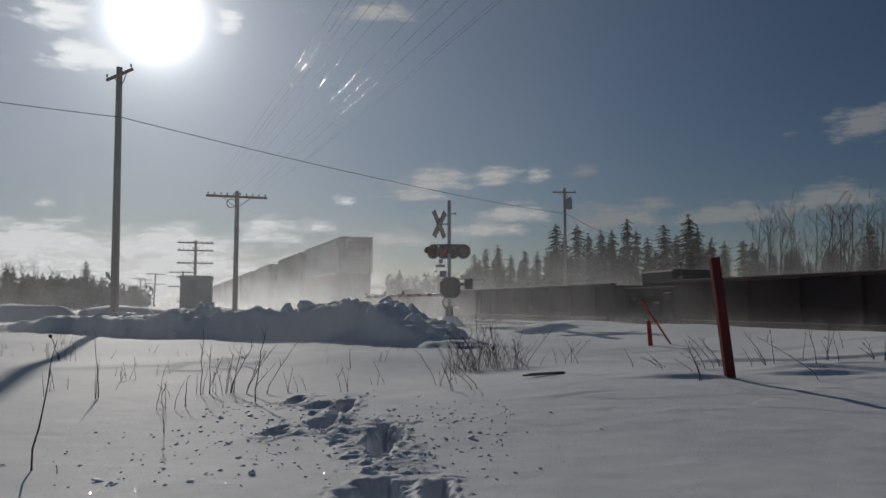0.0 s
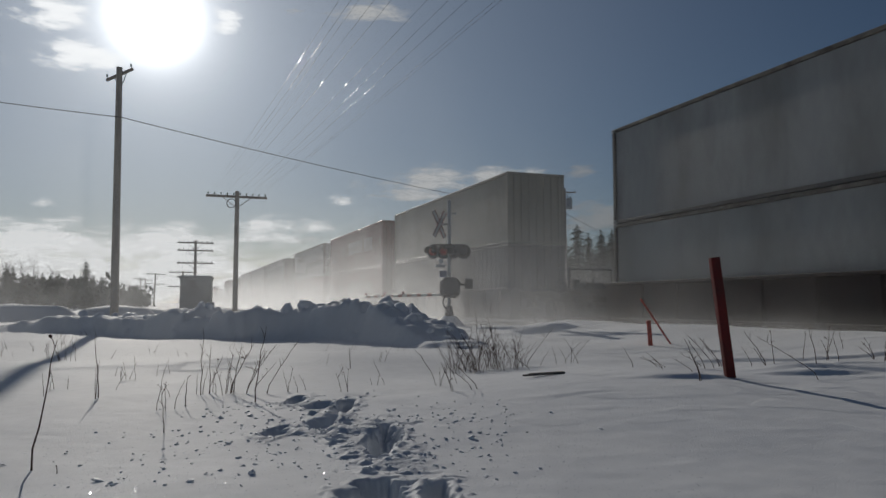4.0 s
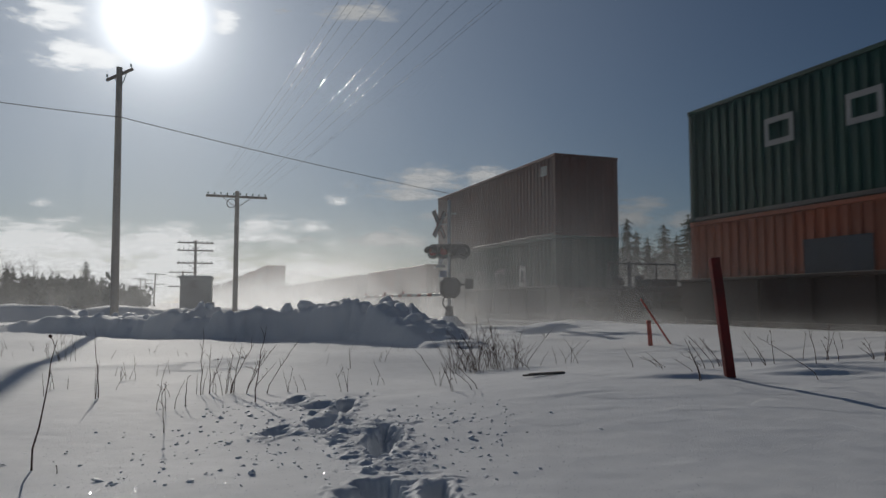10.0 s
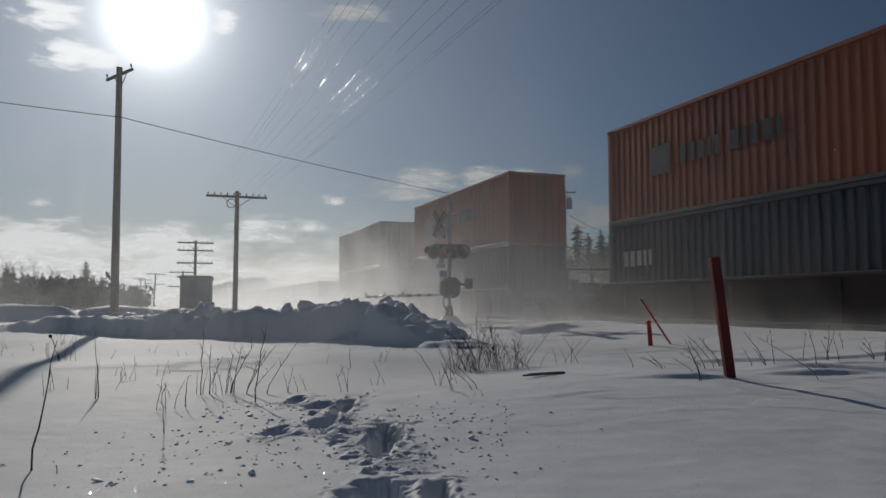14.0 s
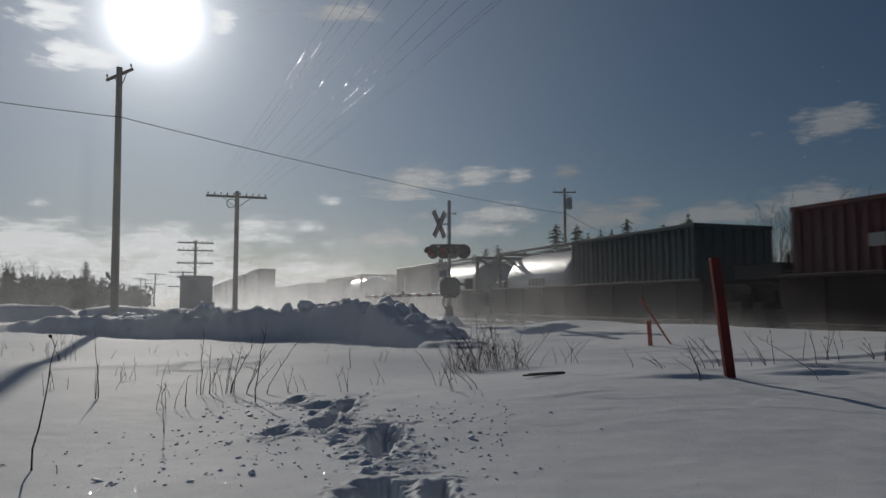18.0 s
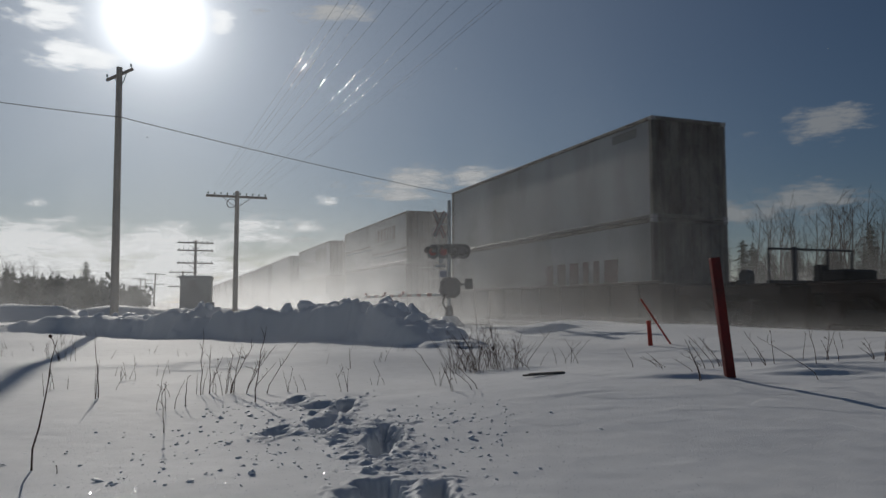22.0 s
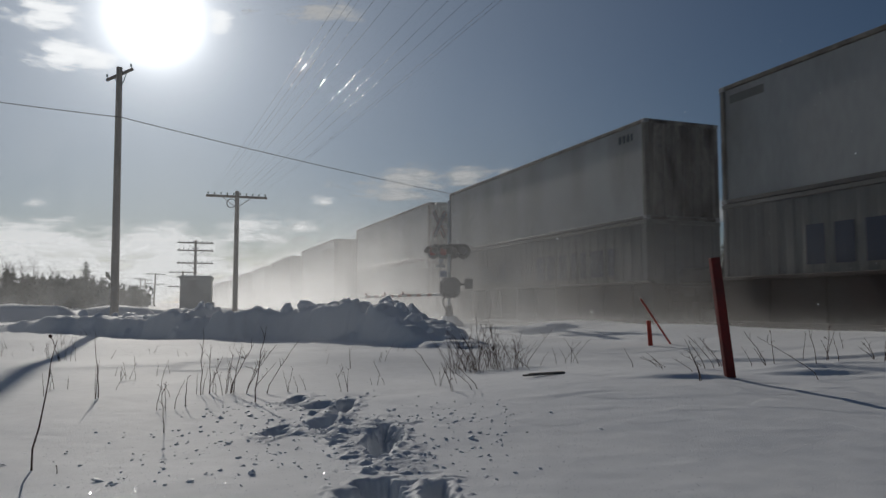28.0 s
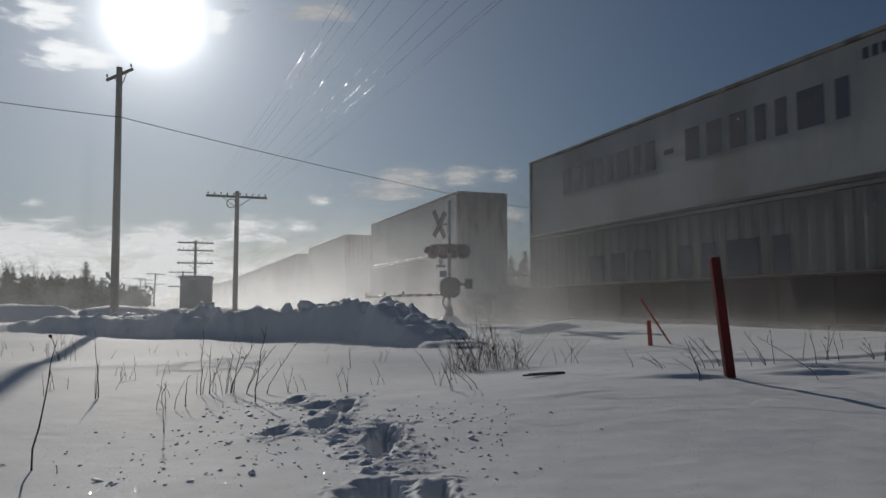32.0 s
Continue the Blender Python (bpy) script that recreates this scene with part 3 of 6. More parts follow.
def wheel_mesh():
    bm = bmesh.new()
    for s in (-1, 1):
        y = s * 0.74
        rod(bm, (0, y - 0.065, 0.46), (0, y + 0.065, 0.46), 0.455, seg=24)
        rod(bm, (0, y - s * 0.09, 0.46), (0, y - s * 0.06, 0.46), 0.485, seg=24)
        rod(bm, (0, y + s * 0.06, 0.46), (0, y + s * 0.1, 0.46), 0.12, seg=12)
    rod(bm, (0, -0.8, 0.46), (0, 0.8, 0.46), 0.08, seg=10)
    return mesh_of("wheelset", bm, M_STEEL)


def well_car(L, lead, tail, colour=None, raised=False, label="brown steel double-stack well car with sloping side sills"):
    """Origin as for the container that it holds: x = 0 at the leading end of the load. lead and tail: length of the end platforms."""
    mt = colour or M_CAR
    c = root("well_car", Matrix(), label, "rail car", "cars of the train")
    x0, x1 = -0.35, L + 0.35

    def sill():
        bm = bmesh.new()
        LL = x1 - x0
        prof = [(0.25, 0.30), (LL - 0.25, 0.30), (LL, 0.9), (LL, 1.42), (0, 1.42), (0, 0.9)]
        lo = [bm.verts.new((x, 0, z)) for x, z in prof]
        hi = [bm.verts.new((x, 0.05, z)) for x, z in prof]
        bm.faces.new(lo)
        bm.faces.new(hi[::-1])
        for k in range(len(prof)):
            bm.faces.new((lo[k], hi[k], hi[(k + 1) % 6], lo[(k + 1) % 6])[::-1])
        box(bm, (LL / 2, 0.06, 1.40), (LL, 0.16, 0.09), 0.015)
        box(bm, (LL / 2, 0.06, 0.36), (LL - 0.7, 0.14, 0.10), 0.015)
        for k in range(int(LL / 1.5)):
            box(bm, (1.0 + 1.5 * k, 0.075, 0.88), (0.09, 0.06, 0.98))
        return mesh_of("side_sill", bm, mt)

    def floor():
        bm = bmesh.new()
        for k in range(int(L / 2.0) + 1):
            box(bm, (0.3 + k * 2.0 if k * 2.0 < L - 0.5 else L - 0.3, 0, 0.25), (0.35, 2.6, 0.1))
        box(bm, (L / 2, -1.2, 0.25), (L, 0.2, 0.1))
        box(bm, (L / 2, 1.2, 0.25), (L, 0.2, 0.1))
        return mesh_of("well_floor", bm, mt)

    def bulkhead():
        bm = bmesh.new()
        box(bm, (0, 0, 0.85), (0.14, 2.7, 1.05), 0.02)
        for y in (-0.9, 0, 0.9):
            box(bm, (-0.12, y, 0.85), (0.14, 0.1, 0.95))
        return mesh_of("bulkhead", bm, mt)

    def platform(l):
        bm = bmesh.new()
        # centre sill, hung low to close the bright gap beneath
        box(bm, (l / 2 - 0.2, 0, 0.71), (l + 0.5, 0.75, 1.04), 0.04)
        box(bm, (l * 0.75, 0, 0.62), (0.3, 2.3, 0.5), 0.03)
        box(bm, (l / 2, 0, 1.26), (l * 0.92, 2.1, 0.06), 0.01)
        box(bm, (l * 0.45, 0, 1.0), (0.3, 2.2, 0.26), 0.03)
        for y in (-0.85, 0.85):
            box(bm, (l * 0.5, y, 1.14), (l * 0.9, 0.1, 0.2))
        return mesh_of("end_platform", bm, mt)

    me = cached(("sill", L, mt.name), sill)
    put("side_sill", me, c, pose(x0, HALF + 0.01, 0))
    put("side_sill", me, c, pose(x1, -HALF - 0.01, 0, 0, 0, 180))
    put("well_floor", cached(("floor", L, mt.name), floor), c)
    if raised:
        bm = bmesh.new()
        for y in (-HALF - 0.05, HALF + 0.05):
            box(bm, (1.4, y, 1.55), (3.4, 0.1, 0.24), 0.02)
        part("raised_sill_cap", bm, mt, c)
    me = cached(("bulk", mt.name), bulkhead)
    put("bulkhead", me, c, pose(x0 + 0.07, 0, 0))
    put("bulkhead", me, c, pose(x1 - 0.07, 0, 0, 0, 0, 180))
    tr, wh = cached("truck", truck_mesh), cached("wheel", wheel_mesh)
    for sgn, xe, l in ((-1, x0, lead), (1, x1, tail)):
        if l <= 0:
            continue
        put("end_platform", cached(("plat", round(l, 1), mt.name), lambda: platform(round(l, 1))), c, pose(xe, 0, 0, 0, 0, 0 if sgn > 0 else 180))
        if l <= 2.0 and sgn > 0:
            bm = bmesh.new()
            box(bm, (xe + l, 0, 1.56), (1.5, 1.7, 0.42), 0.06)
            box(bm, (xe + l - 1.0, 0.7, 1.42), (0.3, 0.3, 0.3), 0.03)
            rod(bm, (xe + l - 0.9, 0.72, 1.3), (xe + l - 0.9, 0.72, 1.95), 0.03, seg=6)
            part("brake_reservoir", bm, M_TRUCK, c)
            t = put("truck", tr, c, pose(xe + l, 0, 0))
            for k in (-0.88, 0.88):
                put("wheelset", wh, t, pose(k, 0, 0))
        if l > 2.0:
            xt = xe + sgn * l * 0.45
            t = put("truck", tr, c, pose(xt, 0, 0))
            for k in (-0.88, 0.88):
                put("wheelset", wh, t, pose(k, 0, 0))
            bm = bmesh.new()
            box(bm, (xe + sgn * (l + 0.25), 0, 0.88), (0.6, 0.24, 0.26), 0.04)
            part("coupler", bm, M_TRUCK, c)
            bm = bmesh.new()
            xr = xe + sgn * l * 0.97
            if sgn > 0:
                box(bm, (xr - 0.5, 0.35, 1.40), (0.8, 0.9, 0.26), 0.05)
                box(bm, (xr - 0.2, 0.75, 1.46), (0.22, 0.22, 0.38), 0.03)
                part("equipment_box", bm, M_TRUCK, c)
                continue
            box(bm, (xr, 0, 1.31), (0.12, 2.6, 0.07), 0.01)
            for y, r in ((1.26, 0.028), (0.5, 0.06), (-0.5, 0.028), (-1.26, 0.028)):
                rod(bm, (xr, y, 1.29), (xr, y, 2.08 + (0.04 if r > 0.05 else 0)), r, seg=6)
            rod(bm, (xr, -1.26, 2.06), (xr, 1.26, 2.06), 0.026, seg=6)
            part("handrail", bm, M_DARK, c)
            bm = bmesh.new()
            rod(bm, (xe + sgn * l * 0.36, -0.40, 1.52), (xe + sgn * l * 0.36, -0.2, 1.52), 0.19, seg=14)
            box(bm, (xe + sgn * l * 0.36, -0.25, 1.36), (0.4, 0.3, 0.16), 0.02)
            part("brake_wheel", bm, M_DARK, c)
    return c


# Loads of the train from its head: place of the load's leading end at the start, and what it holds.
def maritime(col="blue"):
    """Two long words and the dash between them."""
    return (("words", col, (0.505, 0.85, 0.46, 0.75, (8,))), ("patch", col, (0.462, 0.488, 0.57, 0.62)), ("words", col, (0.10, 0.44, 0.46, 0.75, (7,))))


TIRE = ("words", "sign", (0.16, 0.60, 0.42, 0.72, (8, 4)))
ARMOUR = (("words", "ink", (0.147, 0.418, 0.52, 0.80, (6,))), ("words", "grey", (0.147, 0.418, 0.44, 0.49, (14, 7))), ("stripes", "ink", (0.01, 0.47, 0.98, 0.20, 0.42)))
ARMOUR_DARK = (("words", "ink", (0.127, 0.43, 0.52, 0.84, (6,))), ("words", "navy", (0.127, 0.41, 0.42, 0.48, (14, 7))), ("stripes", "ink", (0.01, 0.46, 0.98, 0.17, 0.45)))
NUMBER = ("words", "black", (0.04, 0.09, 0.82, 0.9, (4,)))
S53, S40, S20, HC, LC = 15.65, 12.0, 6.0, 2.896, 2.59


def c53(colour, style="smooth", front="plain", marks=(), label=""):
    return (S53, HC, colour, style, front, marks, label)


def c40(colour, marks=(), label="", h=HC):
    return (S40, h, colour, "ribbed", "plain", marks, label)


def c20(colour, marks=(), label=""):
    return (S20, LC, colour, "ribbed", "plain", marks, label)


WHITE = "dirty white smooth-sided shipping container"
TANK = "tank"
CONSIST = [
    (4.0, 40, None, None), (19.5, 40, None, None), (37.5, 40, None, None),
    (57.54, 53, c53("white", "smooth", "framed", (NUMBER,), "white refrigerated container with an open guard frame"),
     c53("red", "smooth", "plain", (TIRE, ("diamond", "sign", (0.73, 0.52, 0.62))), "red container with white lettering blocks and emblem")),
    (76.16, 53, c53("grey", "posts", "plain", (("words", "maroon", (0.42, 0.54, 0.5, 0.8, (2,))), ("words", "black", (0.16, 0.36, 0.6, 0.76, (2, 7)))), "grey corrugated container with faded red lettering"),
     c53("grey", "posts", "plain", (("words", "ink", (0.42, 0.54, 0.45, 0.75, (2,))), ("words", "black", (0.16, 0.36, 0.5, 0.66, (2, 7)))), "grey corrugated container with faded red lettering")),
    (99.3, 53, c53("white", "smooth", "reefer", (("sweep", "teal", (0.40, 0.30, 0.96)),), "white refrigerated container with a dark green sweep"),
     c53("white", "smooth", "plain", (), WHITE)),
    (122.4, 53, c53("cream", "smooth", "plain", (), "dusty buff smooth-sided container"), c53("grey", "posts", "plain", (), "dusty grey corrugated steel container")),
    (140.8, 53, c53("red", "smooth", "plain", (TIRE, ("diamond", "sign", (0.73, 0.52, 0.62)), ("words", "sign", (0.03, 0.06, 0.5, 0.62, (2,)))), "red container with white lettering blocks and emblem"),
     c53("red", "smooth", "plain", (TIRE, ("diamond", "sign", (0.73, 0.52, 0.62))), "red container with white lettering blocks and emblem")),
    (159.49, 53, c53("white", "smooth", "reefer", (("words", "ink", (0.63, 0.88, 0.60, 0.84, (6,))), ("stripes", "ink", (0.02, 0.525, 0.98, 0.42, 0.20)), NUMBER), "white refrigerated container with twin dark red stripes"),
     c53("red", "smooth", "plain", (TIRE,), "red container with white lettering blocks")),
    (182.31, 53, c53("white", "smooth", "plain", maritime() + (NUMBER,), "white container with large dark blue lettering blocks"),
     c53("white", "smooth", "plain", maritime(), "white container with large dark blue lettering blocks")),
    (201.45, 53, c53("white", "smooth", "reefer", maritime() + (NUMBER,), "white refrigerated container with dark blue lettering blocks"),
     c53("red", "smooth", "plain", (TIRE,), "red container with white lettering blocks")),
    (220.6, 53, c53("white", "smooth", "framed", maritime(), "white refrigerated container with guard frame and blue lettering blocks"),
     c53("white", "smooth", "plain", (), WHITE)),
    (243.0, 40, c40("green", (("words", "sign", (0.18, 0.80, 0.5, 0.72, (1, 1, 1, 1))), ("patch", "sign", (0.02, 0.06, 0.35, 0.85))), "dark green ribbed container with four white letter blocks"),
     c40("orange", (("words", "navy", (0.12, 0.46, 0.3, 0.62, (5,))), ("patch", "navy", (0.56, 0.7, 0.34, 0.72))), "orange ribbed container with dark lettering", LC)),
    (262.1, 40, c40("brown", (("patch", "sign", (0.05, 0.09, 0.76, 0.88)),), "brown ribbed container with small white placard"),
     c40("green", (("words", "sign", (0.18, 0.80, 0.4, 0.66, (1, 1, 1, 1))),), "dark green ribbed container with white letter blocks")),
    (275.9, 40, None, c40("rust", (), "rust-orange ribbed steel container", LC)),
    (290.9, 40, None, c40("maroon", (("words", "sign", (0.55, 0.92, 0.10, 0.30, (1, 4))),), "maroon ribbed container with white lettering blocks", LC)),
    (305.7, 40, None, c40("maroon", (("patch", "sign", (0.86, 0.91, 0.5, 0.78)),), "dark maroon ribbed container with white placard", LC)),
    (320.9, 40, None, c40("navy", (("patch", "sign", (0.50, 0.56, 0.55, 0.75)), ("words", "sign", (0.1, 0.4, 0.12, 0.2, (4, 4))),), "black-blue ribbed container with pale markings", LC)),
    (342.5, 40, c40("orange", (("words", "black", (0.42, 0.72, 0.45, 0.62, (5, 5))), ("patch", "black", (0.75, 0.82, 0.4, 0.68))), "orange ribbed container with black lettering blocks"),
     c40("navy", (("words", "sign", (0.82, 0.94, 0.55, 0.7, (5,))),), "dark blue ribbed container with white lettering", HC)),
    (361.6, 40, c40("orange", (("words", "black", (0.28, 0.70, 0.45, 0.64, (5, 5))), ("patch", "black", (0.75, 0.84, 0.4, 0.7))), "orange ribbed container with black lettering blocks"),
     c40("navy", (), "dark blue ribbed steel container", HC)),
    (380.6, 40, c40("cream", (), "dusty buff ribbed steel container"), c40("grey", (), "dusty grey ribbed steel container", HC)),
    (401.2, 40, None, (c20("maroon", (("words", "sign", (0.3, 0.7, 0.6, 0.74, (6,))),), "dark red short container with white lettering"),
                       c20("red", (("words", "sign", (0.66, 0.93, 0.35, 0.62, (3,))),), "red short container with white lettering"))),
    (416.1, 40, None, c40("maroon", (), "dark red ribbed steel container", LC)),
    (431.1, 40, None, (c20("maroon", (("words", "sign", (0.15, 0.62, 0.54, 0.68, (1, 1, 1, 1))),), "dark red short container with white dots"),
                       c20("maroon", (("words", "sign", (0.35, 0.7, 0.62, 0.72, (4,))),), "dark red short container with white lettering"))),
    (446.3, 40, None, (c20("teal", (), "dark teal short ribbed container"), TANK)),
    (460.6, 40, None, (TANK, c20("brown", (("patch", "sign", (0.7, 0.76, 0.3, 0.8)),), "brown short container with a pale strip"))),
    (481.3, 40, None, (TANK, c20("maroon", (("words", "sign", (0.34, 0.70, 0.62, 0.72, (1, 1, 1, 1))), ("words", "sign", (0.42, 0.62, 0.44, 0.53, (1, 1, 1)))), "dark red short container with white lettering"))),
    (502.1, 40, None, c40("navy", (("words", "sign", (0.86, 0.96, 0.7, 0.8, (5,))),), "black-blue ribbed steel container", LC)),
    (522.7, 40, None, c40("maroon", (("words", "sign", (0.40, 0.52, 0.5, 0.7, (4,))), ("words", "sign", (0.78, 0.96, 0.6, 0.74, (5,)))), "dark maroon ribbed container with white lettering", LC)),
    (543.7, 53, c53("white", "smooth", "plain", (("patch", "grey", (0.05, 0.13, 0.84, 0.93)),), WHITE),
     c53("white", "smooth", "plain", (("words", "ink", (0.11, 0.418, 0.34, 0.64, (6,))), ("stripes", "ink", (0.02, 0.47, 0.97, 0.08, 0.26))), "white container with dark red lettering and stripes")),
    (566.4, 53, c53("white", "smooth", "plain", ARMOUR, "white container with dark red lettering and twin stripes"), c53("white", "smooth", "plain", (), WHITE)),
    (587.4, 53, c53("white", "smooth", "plain", ARMOUR_DARK, "white container with dark lettering and twin red stripes"), c40("cream", (), "dusty buff ribbed steel container")),
    (608.5, 53, c53("white", "smooth", "green_reefer", (), "white refrigerated container with greenish unit"), c53("grey", "posts", "plain", (("words", "blue", (0.2, 0.7, 0.4, 0.66, (3, 4)),),), "grey container with faded blue lettering")),
    (627.2, 53, c53("grey", "posts", "plain", (("words", "black", (0.48, 0.56, 0.6, 0.75, (2,))),), "dusty grey corrugated steel container"), c53("grey", "posts", "plain", (), "dusty grey corrugated steel container")),
    (647.6, 53, c53("grey", "smooth", "plain", (), "pale grey smooth-sided steel container"), c53("grey", "posts", "plain", (), "dusty grey corrugated steel container")),
    (668.9, 53, c53("white", "smooth", "plain", (("patch", "grey", (0.91, 0.98, 0.84, 0.91)),), WHITE), c53("grey", "posts", "plain", maritime(), "grey corrugated container with faded blue lettering")),
    (687.6, 53, c53("white", "smooth", "plain", (NUMBER,), WHITE), c53("grey", "posts", "plain", maritime(), "grey corrugated container with faded blue lettering")),
    (706.3, 53, c53("white", "smooth", "green_reefer", (("patch", "grey", (0.44, 0.56, 0.95, 0.97)),), "white refrigerated container with greenish unit"),
     c53("white", "posts", "plain", (("words", "red", (0.45, 0.72, 0.3, 0.66, (2,))), ("words", "red", (0.74, 0.96, 0.3, 0.6, (3,)))), "pale container with large red lettering blocks")),
    (729.4, 53, c53("white", "smooth", "plain", (("words", "ink", (0.064, 0.31, 0.48, 0.78, (6,))), ("words", "blue", (0.064, 0.31, 0.38, 0.44, (14, 7))), ("stripes", "ink", (0.01, 0.394, 0.98, 0.19, 0.50))), "white container with dark red lettering and twin stripes"),
     c53("white", "smooth", "plain", maritime() + (("text", "black", ("53 ft", 0.10, 0.80, 0.30)),), "white container with large dark blue lettering blocks")),
    (752.1, 53, c53("dim", "posts", "plain", maritime("black"), "dark grey corrugated container with black lettering blocks"),
     c53("grey", "posts", "plain", (("words", "ink", (0.14, 0.42, 0.38, 0.68, (6,))), ("stripes", "ink", (0.02, 0.47, 0.97, 0.10, 0.30))), "grey container with dark red lettering blocks and stripes")),
    (774.9, 53, c53("white", "smooth", "plain", maritime() + (NUMBER,), "white container with large dark blue lettering blocks"),
     c53("grey", "posts", "plain", (("words", "blue", (0.2, 0.75, 0.36, 0.7, (3, 4))),), "grey corrugated container with faded lettering")),
    (797.9, 53, c53("white", "smooth", "plain", (), WHITE), c53("grey", "posts", "plain", (), "dusty grey corrugated steel container")),
    (821.0, 53, c53("white", "smooth", "plain", (), WHITE), c53("white", "smooth", "plain", (), WHITE)),
    (843.8, 53, c53("grey", "posts", "plain", (), "dusty grey corrugated steel container"), c53("grey", "posts", "plain", (), "dusty grey corrugated steel container")),
    (862.6, 53, c53("white", "smooth", "plain", (), WHITE), c53("grey", "posts", "plain", (), "dusty grey corrugated steel container")),
    (881.4, 53, c53("white", "smooth", "plain", (), WHITE), c53("white", "smooth", "plain", (), WHITE)),
    (904.0, 53, c53("grey", "posts", "plain", (), "dusty grey corrugated steel container"), c53("white", "smooth", "plain", (), WHITE)),
    (926.7, 53, c53("white", "smooth", "plain", (), WHITE), c53("white", "smooth", "plain", (), WHITE)),
    (949.4, 53, c53("white", "smooth", "plain", (), WHITE), c53("grey", "posts", "plain", (), "dusty grey corrugated steel container")),
    (968.1, 53, c53("grey", "posts", "plain", (), "dusty grey corrugated steel container"), c53("grey", "posts", "plain", (), "dusty grey corrugated steel container")),
]
BASE = 0.31     # height of the well floor


def build_train():
    # whole wells and loads, from head to tail
    ends = [(f, f + (S53 if k == 53 else S40)) for f, k, *_ in CONSIST]
    for i, (f, k, top, low) in enumerate(CONSIST):
        L = S53 if k == 53 else S40
        gap0 = f - ends[i - 1][1] if i else 7.0
        gap1 = ends[i + 1][0] - ends[i][1] if i + 1 < len(ends) else 7.0
        lead, tail = gap0 / 2 - 0.35, gap1 / 2 - 0.35
        if lead > 2.0:
            lead -= 0.25
        if tail > 2.0:
            tail -= 0.25
        car = well_car(L, lead, tail, raised=i == 2)
        MOVING.append((car, f, MID, 0.0))
        z = BASE
        if low is not None:
            pieces = low if isinstance(low[0], tuple) or low[0] is TANK else (low,)
            x = f
            if len(pieces) == 1 and pieces[0][0] < L - 1:
                x += (L - pieces[0][0]) * 0.5
            for p in pieces:
                if p is TANK:
                    ob = tank_container()
                    MOVING.append((ob, x, MID, z))
                    x += 6.06
                    h = LC
                else:
                    ob = container(*p[:6], label=p[6])
                    MOVING.append((ob, x, MID, z))
                    x += p[0] + 0.06
                    h = p[1]
            z += h + 0.012
        if top is not None:
            ob = container(*top[:6], label=top[6])
            MOVING.append((ob, f, MID, z))


build_train()


# ---- poles and wires ----
def pole(x, y, height, r0=0.15, r1=0.11, label="weathered wooden utility pole", lean=0.0):
    p = root("utility_pole", pose(x, y, gz(x, y) - 0.05, 0, lean, 0), label, "utility pole")
    bm = bmesh.new()
    rod(bm, (0, 0, 0), (0, 0, height), r0, r1, 14)
    part("post", bm, M_WOOD, p, smooth=False)
    return p


def crossarm(p, z, length, turn, pins, drop=0.0, size=0.1, shift=0.0, tall=1.0):
    """A timber arm on pole p with insulator pins; turn: its heading in degrees."""
    m = pose(0, 0, z, 0, 0, turn) @ Matrix.Rotation(drop, 4, 'Y') @ Matrix.Translation((shift, 0, 0))
    bm = bmesh.new()
    box(bm, (0, 0.13, 0), (length, size, size * 1.15), 0.012)
    a = part("crossarm", bm, M_ARM, p, m=m)
    for s in (-1, 1):
        bm = bmesh.new()
        rod(bm, (s * length * 0.24, 0.17, -0.02), (0, 0.12, -0.55), 0.02, seg=6)
        part("brace", bm, M_GALV, p, m=m)
    for x in pins:
        bm = bmesh.new()
        rod(bm, (x, 0.13, 0.05), (x, 0.13, 0.05 + 0.06 * tall), 0.013, seg=6)
        rod(bm, (x, 0.13, 0.05 + 0.05 * tall), (x, 0.13, 0.05 + 0.10 * tall), 0.036, 0.04, 10)
        rod(bm, (x, 0.13, 0.05 + 0.10 * tall), (x, 0.13, 0.05 + 0.14 * tall), 0.036, 0.018, 10)
        part("insulator", bm, M_GLASS, a)
    return a


def wire(name, p0, p1, sag, r, material, label, n=96):
    pts = [Vector(p0).lerp(Vector(p1), k / n) - Vector((0, 0, 4 * sag * (k / n) * (1 - k / n))) for k in range(n + 1)]
    ob = part(name, tube(pts, r, 5), material, smooth=True)
    return tagged(ob, label, "overhead wire")


ACROSS = math.degrees(AZ)
p1 = pole(-13.22, 30.0, 10.55, 0.17, 0.12, "tall weathered wooden utility pole with a short crossarm", -0.65)
crossarm(p1, 10.32, 1.45, -22, (-0.66, 0.66), drop=-0.2, shift=-0.12, tall=1.5)
p2 = pole(-10.05, 36.0, 6.35, 0.13, 0.10, "wooden telegraph pole with one long crossarm beside the track")
crossarm(p2, 6.1, 2.9, ACROSS, [-1.35 + 0.3 * k for k in range(10)])
bm = bmesh.new()
for k in range(12):
    a0, a1 = k * math.pi / 6, (k + 1) * math.pi / 6
    rod(bm, (0.22 * math.cos(a0) - 0.25, -0.1, 5.75 + 0.22 * math.sin(a0)), (0.22 * math.cos(a1) - 0.25, -0.1, 5.75 + 0.22 * math.sin(a1)), 0.02, seg=5)
part("cable_coil", bm, M_CABLE, p2, "coil of black cable")
p3 = pole(-20.9, 62.6, 6.2, 0.14, 0.10, "old telegraph pole with three crossarms")
for z in (6.0, 5.35, 4.28):
    crossarm(p3, z, 2.9, ACROSS, [-1.3 + 0.37 * k for k in range(8)])
